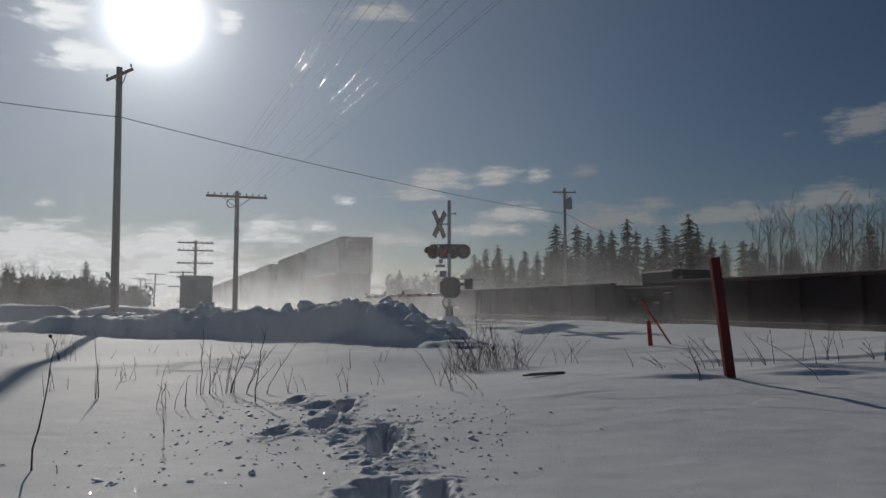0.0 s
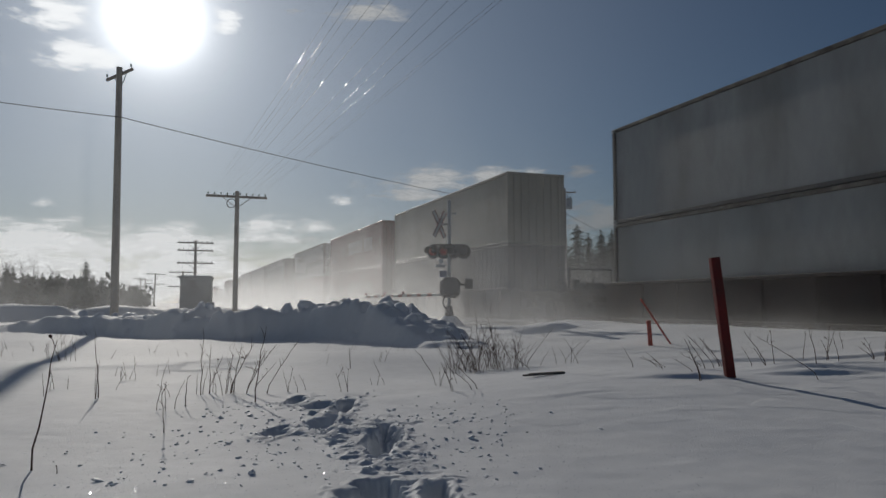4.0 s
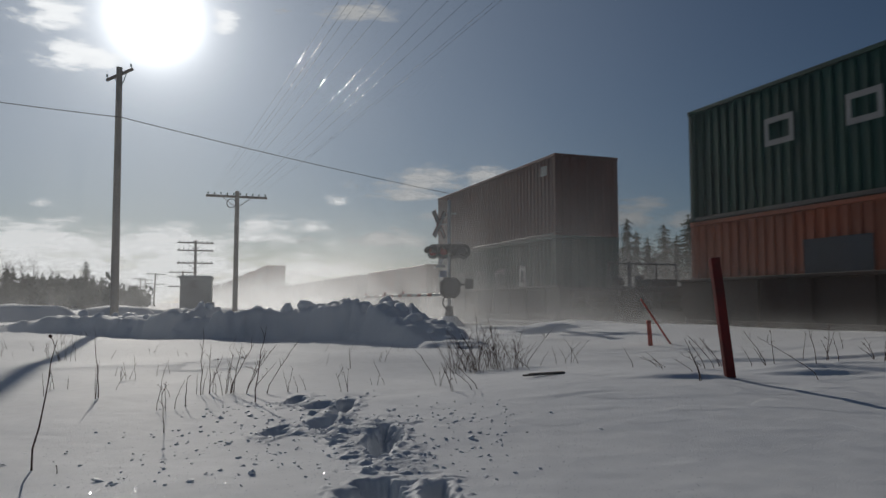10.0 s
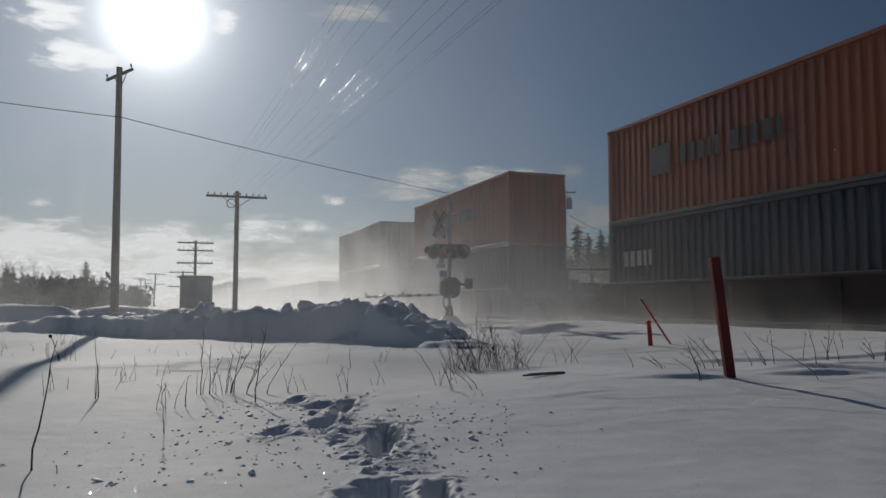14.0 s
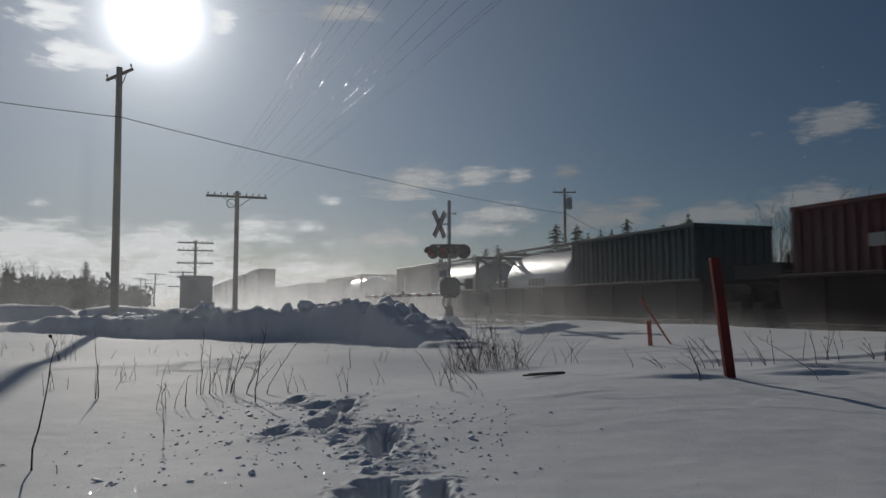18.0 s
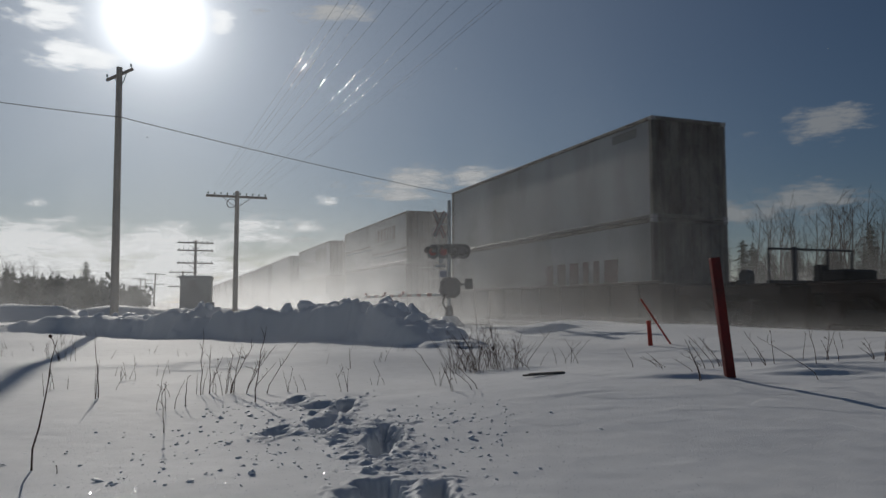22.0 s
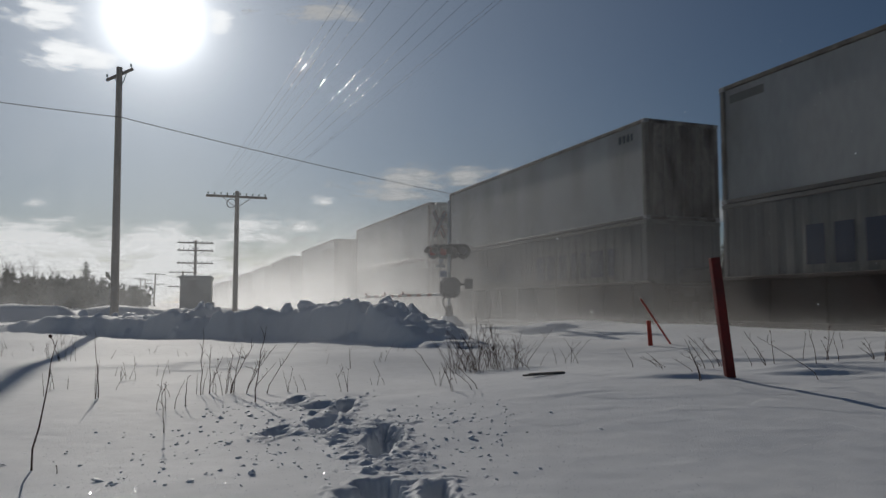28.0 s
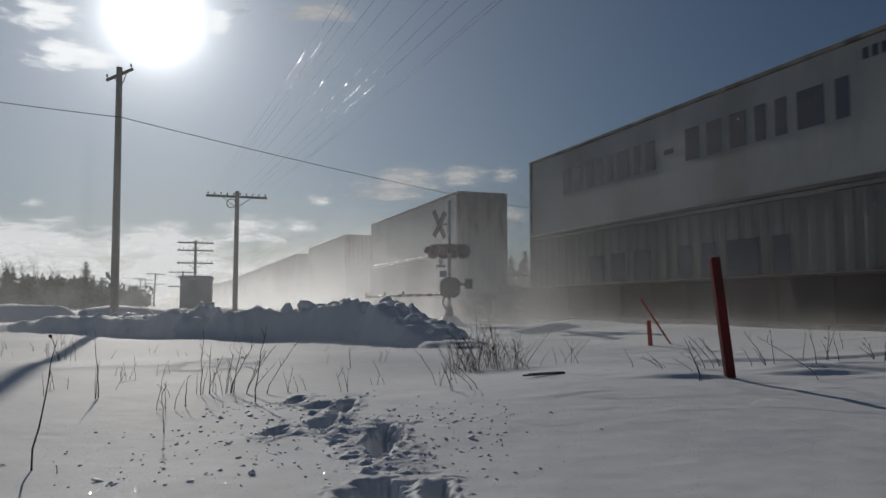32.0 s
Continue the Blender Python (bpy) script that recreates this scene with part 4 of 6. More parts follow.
for x, d, h, arms, lean in ((-49.7, 128, 6.2, 2, 2.0), (-70.0, 172, 6.9, 2, 1.0), (-68.6, 171, 6.6, 2, 1.5), (-30.8, 88, 4.8, 2, 0.0)):
    pp = pole(x, d, h - gz(x, d), 0.14, 0.10, "distant telegraph pole with two crossarms", lean)
    for k in range(arms):
        crossarm(pp, h - gz(x, d) - 0.15 - 1.7 * k, 3.2, ACROSS, (-1.3, -0.6, 0.6, 1.3))
# pole with a transformer beyond the track
p4 = pole(11.55, 70.0, 11.3, 0.17, 0.12, "wooden utility pole with a grey transformer beyond the track")
crossarm(p4, 10.95, 2.2, 4, (-1.0, -0.1, 1.0))
bm = bmesh.new()
rod(bm, (0.42, -0.1, 9.3), (0.42, -0.1, 10.3), 0.28, seg=16)
rod(bm, (0.42, -0.1, 10.3), (0.42, -0.1, 10.4), 0.28, 0.12, 16)
box(bm, (0.18, -0.05, 9.8), (0.2, 0.1, 0.5))
for k in (-0.12, 0.12):
    rod(bm, (0.42 + k, -0.1, 10.35), (0.42 + k, -0.1, 10.62), 0.04, 0.03, 8)
part("transformer", bm, M_GALV, p4, "grey transformer can")

wire("service_wire", (-30.0, 30.6, 11.1), (-13.15, 29.85, 8.42), 0.15, 0.017, M_CABLE, "black service cable between utility poles")
wire("service_wire", (-13.15, 29.85, 8.42), (11.5, 69.8, 9.37), 0.36, 0.018, M_CABLE, "long sagging black service cable between poles")
wire("service_wire", (11.6, 69.8, 9.37), (26, 98, 9.0), 0.5, 0.02, M_CABLE, "black service cable running on past the pole")
for off, bright in ((-1.2, 1), (-1.02, 1), (-0.9, 0), (-0.66, 0), (-0.4, 1), (0.15, 1), (0.48, 1), (0.76, 1), (1.2, 0), (1.29, 0)):
    a = Vector((-10.05, 36.0, 0)) + Vector((math.cos(AZ), math.sin(AZ), 0)) * off
    b = along(-22, 4.6 + off)
    wire("telegraph_wire", (a.x, a.y, 6.36 + gz(-10.05, 36.0)), (b.x, b.y, 6.15), 0.46, 0.0031 if bright else 0.0024, M_WIRE if bright else M_WIRE_DULL,
         "thin bare telegraph wire overhead")


# ---- crossing signal ----
def crossing_signal(x, y):
    g = root("crossing_signal", pose(x, y, gz(x, y), 0, 0, 0), "railway crossing signal with crossbuck, four lamps and lowered gate", "crossing signal")
    bm = bmesh.new()
    rod(bm, (0, 0, -0.1), (0, 0, 0.34), 0.62, 0.26, 16)
    for v in bm.verts:
        v.co.x *= 1 + 0.15 * math.sin(5 * v.co.y)
    part("base", bm, M_BANK, g, "concrete base heaped with snow")
    bm = bmesh.new()
    rod(bm, (0, 0, 0.25), (0, 0, 0.7), 0.17, 0.12, 12)
    part("pedestal", bm, M_DARK, g)
    bm = bmesh.new()
    rod(bm, (0, 0, 0.3), (0, 0, 4.55), 0.065, seg=14)
    part("mast", bm, M_GALV, g, "galvanised steel mast")
    # crossbuck, seen from the side of its face
    face = pose(-0.36, 0.02, 3.68, 0, 0, 48)
    for s in (-1, 1):
        m = face @ Matrix.Rotation(s * radians(33), 4, 'Y')
        bm = bmesh.new()
        box(bm, (0, -0.015 * s, 0), (0.2, 0.02, 1.12), 0.004)
        b = part("crossbuck_blade", bm, M_REFLECT, g, "white reflective blade with a red edge", m=m)
        bm = bmesh.new()
        for e in (-1, 1):
            box(bm, (e * 0.085, -0.015 * s - 0.013, 0), (0.028, 0.004, 1.10))
            box(bm, (e * 0.085, -0.015 * s + 0.013, 0), (0.028, 0.004, 1.10))
        part("edge_stripe", bm, M_RUST, b, "red edge stripe")
    bm = bmesh.new()
    rod(bm, (-0.4, 0, 3.68), (0.05, 0, 3.68), 0.025, seg=8)
    rod(bm, (0, 0, 4.05), (0.22, 0.02, 4.07), 0.02, seg=8)
    box(bm, (0.23, 0.02, 4.07), (0.03, 0.05, 0.12))
    rod(bm, (-0.03, -0.02, 3.95), (-0.42, 0, 3.9), 0.015, seg=6)
    part("bracket", bm, M_GALV, g)
    # lamp cluster
    bm = bmesh.new()
    rod(bm, (-0.62, 0, 2.92), (0.6, 0, 2.92), 0.028, seg=8)
    for x_ in (-0.55, -0.18, 0.12, 0.52):
        rod(bm, (x_, 0, 2.94), (x_, 0, 2.78), 0.03, seg=8)
    box(bm, (-0.02, 0, 2.86), (0.36, 0.16, 0.18), 0.03)
    part("lamp_arm", bm, M_DARK, g)
    for x_, turn, red in ((-0.6, -35, True), (-0.2, -10, True), (0.16, 150, False), (0.52, 170, False)):
        m = pose(x_, 0, 2.68, 0, 0, turn)
        bm = bmesh.new()
        rod(bm, (0, 0.02, 0), (0, 0.045, 0), 0.27, seg=24)
        rod(bm, (0, 0.045, 0), (0, 0.24, 0), 0.16, 0.12, 18)
        l = part("lamp", bm, M_DARK, g, "black round lamp with a backing disc", m=m)
        bm = bmesh.new()
        rod(bm, (0, -0.03, 0), (0, 0.02, 0), 0.15, seg=18)
        part("lens", bm, M_LENS, l, "red lens")
        bm = bmesh.new()
        n = 14
        ring = []
        for k in range(n + 1):
            a = math.pi * (-0.12 + 1.24 * k / n)
            ring.append([bm.verts.new((0.165 * math.cos(a), yy, 0.165 * math.sin(a))) for yy in (0.0, -0.30)])
        for u, v in zip(ring, ring[1:]):
            bm.faces.new((u[0], u[1], v[1], v[0]))
        bmesh.ops.solidify(bm, geom=bm.faces[:], thickness=0.006)
        part("hood", bm, M_DARK, l)
    # small signs
    bm = bmesh.new()
    box(bm, (-0.32, -0.06, 2.15), (0.34, 0.02, 0.1), 0.004)
    box(bm, (-0.32, -0.05, 2.25), (0.05, 0.03, 0.28))
    box(bm, (-0.3, -0.06, 2.33), (0.16, 0.02, 0.14), 0.004)
    part("number_sign", bm, M_GALV, g, "small unreadable number signs")
    bm = bmesh.new()
    box(bm, (-0.22, -0.08, 1.86), (0.26, 0.02, 0.24), 0.004)
    part("notice_sign", bm, mat("blue_sign", (0.12, 0.16, 0.28), 0.4), g, "small blue notice plate")
    # gate mechanism
    bm = bmesh.new()
    box(bm, (0.03, -0.02, 1.36), (0.74, 0.55, 0.74), 0.16)
    rod(bm, (0.06, -0.36, 1.4), (0.06, -0.22, 1.4), 0.3, seg=18)
    box(bm, (0.3, -0.02, 1.36), (0.12, 0.34, 0.4), 0.04)
    part("gate_machine", bm, M_DARK, g, "dark rounded gate machine housing")
    bm = bmesh.new()
    box(bm, (0.42, -0.1, 1.48), (0.34, 0.1, 0.08), 0.01)
    box(bm, (0.70, -0.12, 1.50), (0.3, 0.16, 0.38), 0.02)
    part("counterweight", bm, M_DARK, g)
    arm_dir = Vector((-math.sin(AZ) - 0.05, math.cos(AZ), 0)).normalized()
    a = Matrix.Translation((-0.1, -0.05, 1.12)) @ arm_dir.to_track_quat('X', 'Z').to_matrix().to_4x4()
    bm = bmesh.new()
    box(bm, (5.0, 0, 0), (10.0, 0.05, 0.11), 0.008)
    arm = part("gate_arm", bm, M_REFLECT, g, "long lowered gate arm, red and white", m=a)
    for k in range(8):
        bm = bmesh.new()
        box(bm, (1.6 + 1.1 * k, 0, 0), (0.5, 0.056, 0.115))
        part("stripe", bm, M_RUST, arm, "red stripe")
    for k in (4.6, 7.0, 9.85):
        bm = bmesh.new()
        rod(bm, (k, 0, 0.05), (k, 0, 0.18), 0.06, 0.05, 10)
        part("arm_lamp", bm, M_LENS, arm, "small red arm lamp")
    pts = [(-0.08, -0.2, 1.1), (-0.2, -0.24, 0.98), (-0.24, -0.22, 0.82), (-0.16, -0.18, 0.66), (-0.06, -0.14, 0.5)]
    part("conduit", tube(pts, 0.028, 7), M_CABLE, g, "looped black conduit", smooth=True)
    return g


crossing_signal(0.226, 27.0)


# ---- equipment shed ----
def shed(x, y):
    s = root("equipment_shed", pose(x, y, gz(x, y), 0, 0, ACROSS - 6), "silver-grey metal railway equipment shed with an overhanging roof", "shed")
    w, d, h = 1.72, 1.7, 2.32
    for name, c, sz in (("wall", (0, -d / 2, h / 2), (w, 0.05, h)), ("wall", (0, d / 2, h / 2), (w, 0.05, h)),
                        ("wall", (-w / 2, 0, h / 2), (0.05, d, h)), ("wall", (w / 2, 0, h / 2), (0.05, d, h))):
        bm = bmesh.new()
        box(bm, c, sz, 0.01)
        wl = part(name, bm, M_SHED, s)
        if c[1] < 0:
            bm = bmesh.new()
            for k in range(8):
                box(bm, (-w / 2 + 0.10 + k * 0.22, c[1] - 0.035, h / 2), (0.04, 0.02, h - 0.1))
            part("panel_seam", bm, M_SHED, wl)
    bm = bmesh.new()
    box(bm, (0, 0, h + 0.05), (w + 0.2, d + 0.2, 0.1), 0.02)
    box(bm, (0, 0, h - 0.05), (w + 0.1, d + 0.1, 0.1), 0.01)
    part("roof", bm, M_SHED, s)
    bm = bmesh.new()
    box(bm, (0, 0, h + 0.13), (w + 0.1, d + 0.1, 0.08), 0.035)
    part("snow_cap", bm, M_BANK, s, "thin cap of snow")
    bm = bmesh.new()
    box(bm, (w / 2 + 0.11, -0.3, 0.75), (0.2, 0.28, 0.34), 0.02)
    part("junction_box", bm, M_GALV, s)
    bm = bmesh.new()
    rod(bm, (-w / 2 + 0.05, -d / 2 - 0.1, h + 0.08), (-w / 2 - 0.22, -d / 2 - 0.1, h + 0.08), 0.04, seg=8)
    part("vent_pipe", bm, M_GALV, s)
    return s


shed(-14.9, 45.0)


# ---- stakes ----
def foot(px, py):
    """The place on the snow on a bearing px and a drop py."""
    z = 0.0
    for k in range(5):
        d = (0.8 - z) * 1315 / (py - 539)
        z = gz((px - 784) / 1315 * d, d)
    return (px - 784) / 1315 * d, d


def stake(x, y, height, width, lean_x, lean_y, label, material=None, thick=0.05):
    s = root("marker_stake", pose(x, y, gz(x, y), 0, 0, 12), label, "stake")
    m = pose(0, 0, 0, lean_y, lean_x, 0)
    bm = bmesh.new()
    box(bm, (0, 0, height / 2 - 0.1), (width, thick, height + 0.2), 0.006)
    part("board", bm, material or M_REDPAINT, s, m=m)
    return s


sx, sy = foot(1287, 666)
st = stake(sx, sy, 211 / 1315 * sy, 0.0136 * sy, -6.8, 0, "red-painted wooden stake leaning slightly in the snow")
stake(3.94, 14.2, 0.48, 0.085, -4, 0, "short red stake in the snow beside the track", M_ORANGE, 0.03)
stake(4.35, 14.3, 1.05, 0.034, -35, 0, "thin fallen red marker rod leaning over", M_ORANGE, 0.02)


def board(x, y):
    bm = bmesh.new()
    box(bm, (0, 0, 0.02), (0.40, 0.05, 0.022), 0.005)
    box(bm, (-0.1, 0.03, 0.012), (0.30, 0.03, 0.016), 0.004)
    ob = part("broken_board", bm, M_ARM, m=pose(x, y, gz(x, y), 0, 0, 32))
    tagged(ob, "dark broken stick lying on the snow", "stick")


board(0.95, 6.85)


# ---- trees ----
def spruce_mesh(seed, h):
    rs = random.Random(seed)
    bm = bmesh.new()
    z = h * 0.07
    while z < h * 0.98:
        f = 1 - z / h
        rad = (0.10 + 0.20 * f ** 0.8) * h * 0.62 * (0.8 + 0.4 * rs.random())
        nb = 7 if f > 0.15 else 4
        a0 = rs.random() * 6.28
        for k in range(nb):
            a = a0 + k * 6.283 / nb + rs.uniform(-0.3, 0.3)
            l = rad * rs.uniform(0.55, 1.1)
            if f < 0.06:
                l *= 0.5
            d = Vector((math.cos(a), math.sin(a), 0))
            s = Vector((-d.y, d.x, 0))
            base = Vector((0, 0, z + rs.uniform(-0.02, 0.02) * h))
            steps = 3
            for j in range(steps):
                t0, t1 = j / steps, (j + 1.25) / steps
                dro0, dro1 = -0.28 * l * t0 ** 1.5, -0.30 * l * t1 ** 1.5
                w = 0.22 * l * (1.1 - t0) + 0.06
                pa = base + d * l * t0 + Vector((0, 0, dro0))
                pb = base + d * l * min(t1, 1.1) + Vector((0, 0, dro1))
                for sg in (-1, 1):
                    pc = (pa + pb) / 2 + s * sg * w * rs.uniform(0.7, 1.3) + Vector((0, 0, -0.12 * w - rs.random() * 0.12 * l))
                    bm.faces.new([bm.verts.new(p) for p in (pa, pb, pc)])
                pd = (pa + pb) / 2 + Vector((0, 0, -w * rs.uniform(0.5, 1.1)))
                bm.faces.new([bm.verts.new(p) for p in (pa, pb, pd)])
        z += h * (0.015 + 0.018 * f) * rs.uniform(0.8, 1.3)
    rod(bm, (0, 0, h * 0.93), (0, 0, h), 0.05, 0.01, 4)
    return mesh_of("crown", bm, M_NEEDLE)


def trunk_mesh(h):
    bm = bmesh.new()
    rod(bm, (0, 0, -0.3), (0, 0, h * 0.97), 0.016 * h, 0.01, 7)
    return mesh_of("trunk", bm, M_BARK)


SPRUCES = [(h, spruce_mesh(s, h), trunk_mesh(h)) for s, h in ((1, 11.0), (2, 12.5), (3, 9.0), (4, 7.0), (5, 13.5))]


def bare_mesh(seed, h):
    rs = random.Random(seed)
    trunk, twigs = bmesh.new(), bmesh.new()

    def grow(bm, p, d, l, r, depth):
        n = p + d * l
        rod(bm, p, n, r, r * 0.65, 5 if depth > 2 else 3, caps=False)
        if depth == 0:
            return
        for k in range(3 if depth > 1 else 4):
            nd = (d + Vector((rs.uniform(-1, 1), rs.uniform(-1, 1), rs.uniform(-0.2, 0.6))) * 0.52).normalized()
            grow(twigs, p.lerp(n, rs.uniform(0.45, 1.0)), nd, l * rs.uniform(0.5, 0.75), r * 0.5, depth - 1)

    p = Vector((0, 0, -0.3))
    d = Vector((rs.uniform(-0.05, 0.05), rs.uniform(-0.05, 0.05), 1)).normalized()
    seg = h / 5
    for k in range(5):
        r = 0.012 * h * (1 - k / 5.6)
        n = p + d * seg
        rod(trunk, p, n, r, 0.012 * h * (1 - (k + 1) / 5.6), 7, caps=False)
        if k > 0:
            for j in range(3):
                a = rs.random() * 6.28
                nd = Vector((math.cos(a) * 0.6, math.sin(a) * 0.6, 1)).normalized()
                grow(twigs, p.lerp(n, rs.random()), nd, seg * rs.uniform(0.6, 1.0), r * 0.4, 3 if k < 4 else 2)
        p = n
        d = (d + Vector((rs.uniform(-0.1, 0.1), rs.uniform(-0.1, 0.1), 0))).normalized()
    return mesh_of("crown", twigs, M_BARK), mesh_of("trunk", trunk, M_BARK)


BARES = [(h, *bare_mesh(s, h)) for s, h in ((11, 8.0), (12, 10.0), (13, 6.0))]


def tree(x, y, h, kind, rs):
    lib = SPRUCES if kind == "spruce" else BARES
    h0, crown, trunk = lib[rs.randrange(len(lib))]
    k = h / h0
    t = root("spruce_tree" if kind == "spruce" else "bare_tree", pose(x, y, gz(x, y), 0, 0, rs.uniform(0, 360)),
             "dark narrow spruce tree at the edge of the woods" if kind == "spruce" else "leafless grey deciduous tree at the edge of the woods",
             "tree", "trees of the wood edge")
    t.scale = (k * rs.uniform(0.85, 1.15), k * rs.uniform(0.85, 1.15), k)
    put("trunk", trunk, t)
    put("crown", crown, t)


def at_bearing(px, d):
    """Place at a bearing given as offset over the lens's focal length, at depth d."""
    return (px - 784) / 1318.6 * d, d


def woods():
    rs = random.Random(5)
    # single taller spruces that stand out of the skyline: bearing, top above the horizon (same units), depth
    for px, top, d in ((985, 147, 105), (1023, 145, 108), (1112, 156, 100), (1043, 130, 112), (1065, 135, 110), (1085, 135, 112), (1128, 135, 108),
                       (1178, 145, 104), (1222, 164, 100), (1238, 140, 103), (1262, 120, 106), (1285, 115, 108), (1318, 118, 110), (1335, 112, 112),
                       (882, 108, 118), (860, 102, 120), (840, 92, 122), (930, 98, 118), (905, 90, 120), (952, 95, 118), (707, 62, 150), (735, 50, 150),
                       (1000, 125, 108), (1148, 122, 106), (1200, 125, 104), (755, 55, 150), (1395, 98, 112), (1545, 148, 100), (1420, 90, 112)):
        x, y = at_bearing(px, d)
        tree(x, y, top / 1318.6 * d + 0.8 - gz(x, y), "spruce", rs)
    for k in range(100):
        px = rs.uniform(680, 1700)
        d = rs.uniform(110, 165)
        x, y = at_bearing(px, d)
        top = (52 + 48 * min(1, max(0, (px - 700) / 300))) * rs.uniform(0.75, 1.08)
        tree(x, y, top / 1318.6 * d + 0.8 - gz(x, y), "spruce", rs)
    for k in range(46):
        px = rs.uniform(1330, 1720)
        d = rs.uniform(85, 120)
        x, y = at_bearing(px, d)
        tree(x, y, (120 + 65 * rs.random()) / 1318.6 * d, "bare", rs)
    # wood edge across the road
    for px, top, d in ((150, 78, 95), (47, 58, 100), (20, 68, 95), (100, 48, 105), (125, 45, 108), (178, 45, 110), (70, 40, 105), (8, 70, 90)):
        x, y = at_bearing(px, d)
        tree(x, y, top / 1318.6 * d + 0.8 - gz(x, y), "spruce", rs)
    for k in range(120):
        px = rs.uniform(-160, 250)
        d = rs.uniform(92, 150)
        x, y = at_bearing(px, d)
        h = (76 - 0.16 * max(px, 0)) * rs.uniform(0.55, 1.0)
        tree(x, y, h / 1318.6 * d + 0.5, "bare" if rs.random() < 0.45 else "spruce", rs)
    for px, top in ((58, 95), (40, 80), (90, 75), (12, 85)):
        x, y = at_bearing(px, 92)
        tree(x, y, top / 1318.6 * 92, "bare", rs)
    for px, top, d in ((455, 28, 90), (440, 20, 95), (470, 22, 92)):
        x, y = at_bearing(px, d)
        tree(x, y, top / 1318.6 * d + 0.8, "bare", rs)


woods()


def thicket(px0, px1, d0, d1, h, n, seed):
    """Undergrowth at a wood's foot: uneven clumps of needles and twigs, too many to count."""
    rs = random.Random(seed)
    bm = bmesh.new()
    feet = [at_bearing(rs.uniform(px0, px1), rs.uniform(d0, d1)) for k in range(n)]
    levels = ground_z(np.array([p[0] for p in feet]), np.array([p[1] for p in feet]))
    for (x, y), z0 in zip(feet, levels.tolist()):
        hh = h * rs.uniform(0.35, 1.0)
        for j in range(9):
            c = Vector((x + rs.gauss(0, 0.5), y + rs.gauss(0, 0.5), z0 + hh * rs.random() ** 1.3))
            s = rs.uniform(0.25, 0.6)
            bm.faces.new([bm.verts.new(c + Vector((rs.uniform(-s, s), rs.uniform(-s, s), rs.uniform(-s, 1.4 * s)))) for _ in range(3)])
    ob = part("undergrowth", bm, M_NEEDLE)
    tagged(ob, "dense dark undergrowth at the foot of the woods", "undergrowth", kind="stuff")


thicket(-200, 205, 92, 120, 4.2, 1100, 1)
thicket(150, 262, 110, 150, 3.2, 260, 2)
thicket(690, 1720, 108, 140, 5.0, 2400, 3)


# ---- dry weeds ----
def weed(x, y, stems, label="dry brown weed stalks poking through the snow", thick=1.0):
    """stems: (foot dx, dy, tip dx, dy, height, bend, twigs)"""
    rs = random.Random(round(x * 100) + round(y * 1000))
    plant = root("dry_weed", pose(x, y, gz(x, y)), label, "weed", "dry weeds")
    for fx, fy, tx, ty, h, bend, twigs in stems:
        bm = bmesh.new()
        sink = gz(x + fx, y + fy) - gz(x, y)
        pts = []
        for k in range(7):
            t = k / 6
            pts.append(Vector((fx + (tx - fx) * t ** 1.2 + rs.uniform(-1, 1) * 0.017 * h, fy + (ty - fy) * t, sink + h * (t - bend * t * t) - (0.05 if k == 0 else 0))))
        r = (0.0026 + 0.0026 * h) * thick
        join(bm, tube(pts, [r * (1 - 0.65 * k / 6) for k in range(7)], 4))
        for j in range(twigs):
            t = rs.uniform(0.35, 0.95)
            i = int(t * 6)
            p = pts[i].lerp(pts[min(i + 1, 6)], t * 6 - i)
            d = Vector((rs.uniform(-1, 1), rs.uniform(-1, 1), rs.uniform(0.4, 1.4))).normalized() * h * rs.uniform(0.08, 0.25)
            join(bm, tube([p, p + d * 0.5 + Vector((0, 0, 0.01)), p + d], [r * 0.55, r * 0.45, r * 0.3], 3))
            if rs.random() < 0.06:
                bmesh.ops.create_icosphere(bm, subdivisions=1, radius=r * 2.0, matrix=Matrix.Translation(p + d))
        part("stalk", bm, M_STALK, plant)


def tuft(px, py, n, spread, hmax, seed, lean=0.3, twigs=2):
    d = 0.8 * 1315 / (py - 539)
    x = (px - 784) / 1315 * d
    rs = random.Random(seed)
    stems = []
    for k in range(n):
        fx, fy = rs.uniform(-1, 1) * spread * 0.5, rs.uniform(-1, 1) * spread * 0.4
        h = hmax * rs.uniform(0.45, 1.0)
        stems.append((fx, fy, fx + rs.uniform(-1, 1) * lean * h, fy + rs.uniform(-1, 1) * lean * h, h, rs.uniform(0, 0.18), twigs if h > hmax * 0.6 else 1))
    weed(x, d, stems)


def stalks(stems, thick=1.0, label="dry brown weed stalks poking through the snow"):
    """One plant: stems as bearing and drop of the foot, then bearing and rise of the tip."""
    x, y = foot(stems[0][0], stems[0][1])
    rows = []
    for ax, ay, bx, by, twigs in stems:
        fx, fy = foot(ax, ay)
        tx, h = (bx - 784) / 1315 * fy, (ay - by) / 1315 * fy
        rows.append((fx - x, fy - y, tx - x, fy - y, h, 0.0, twigs))
    weed(x, y, rows, label, thick)


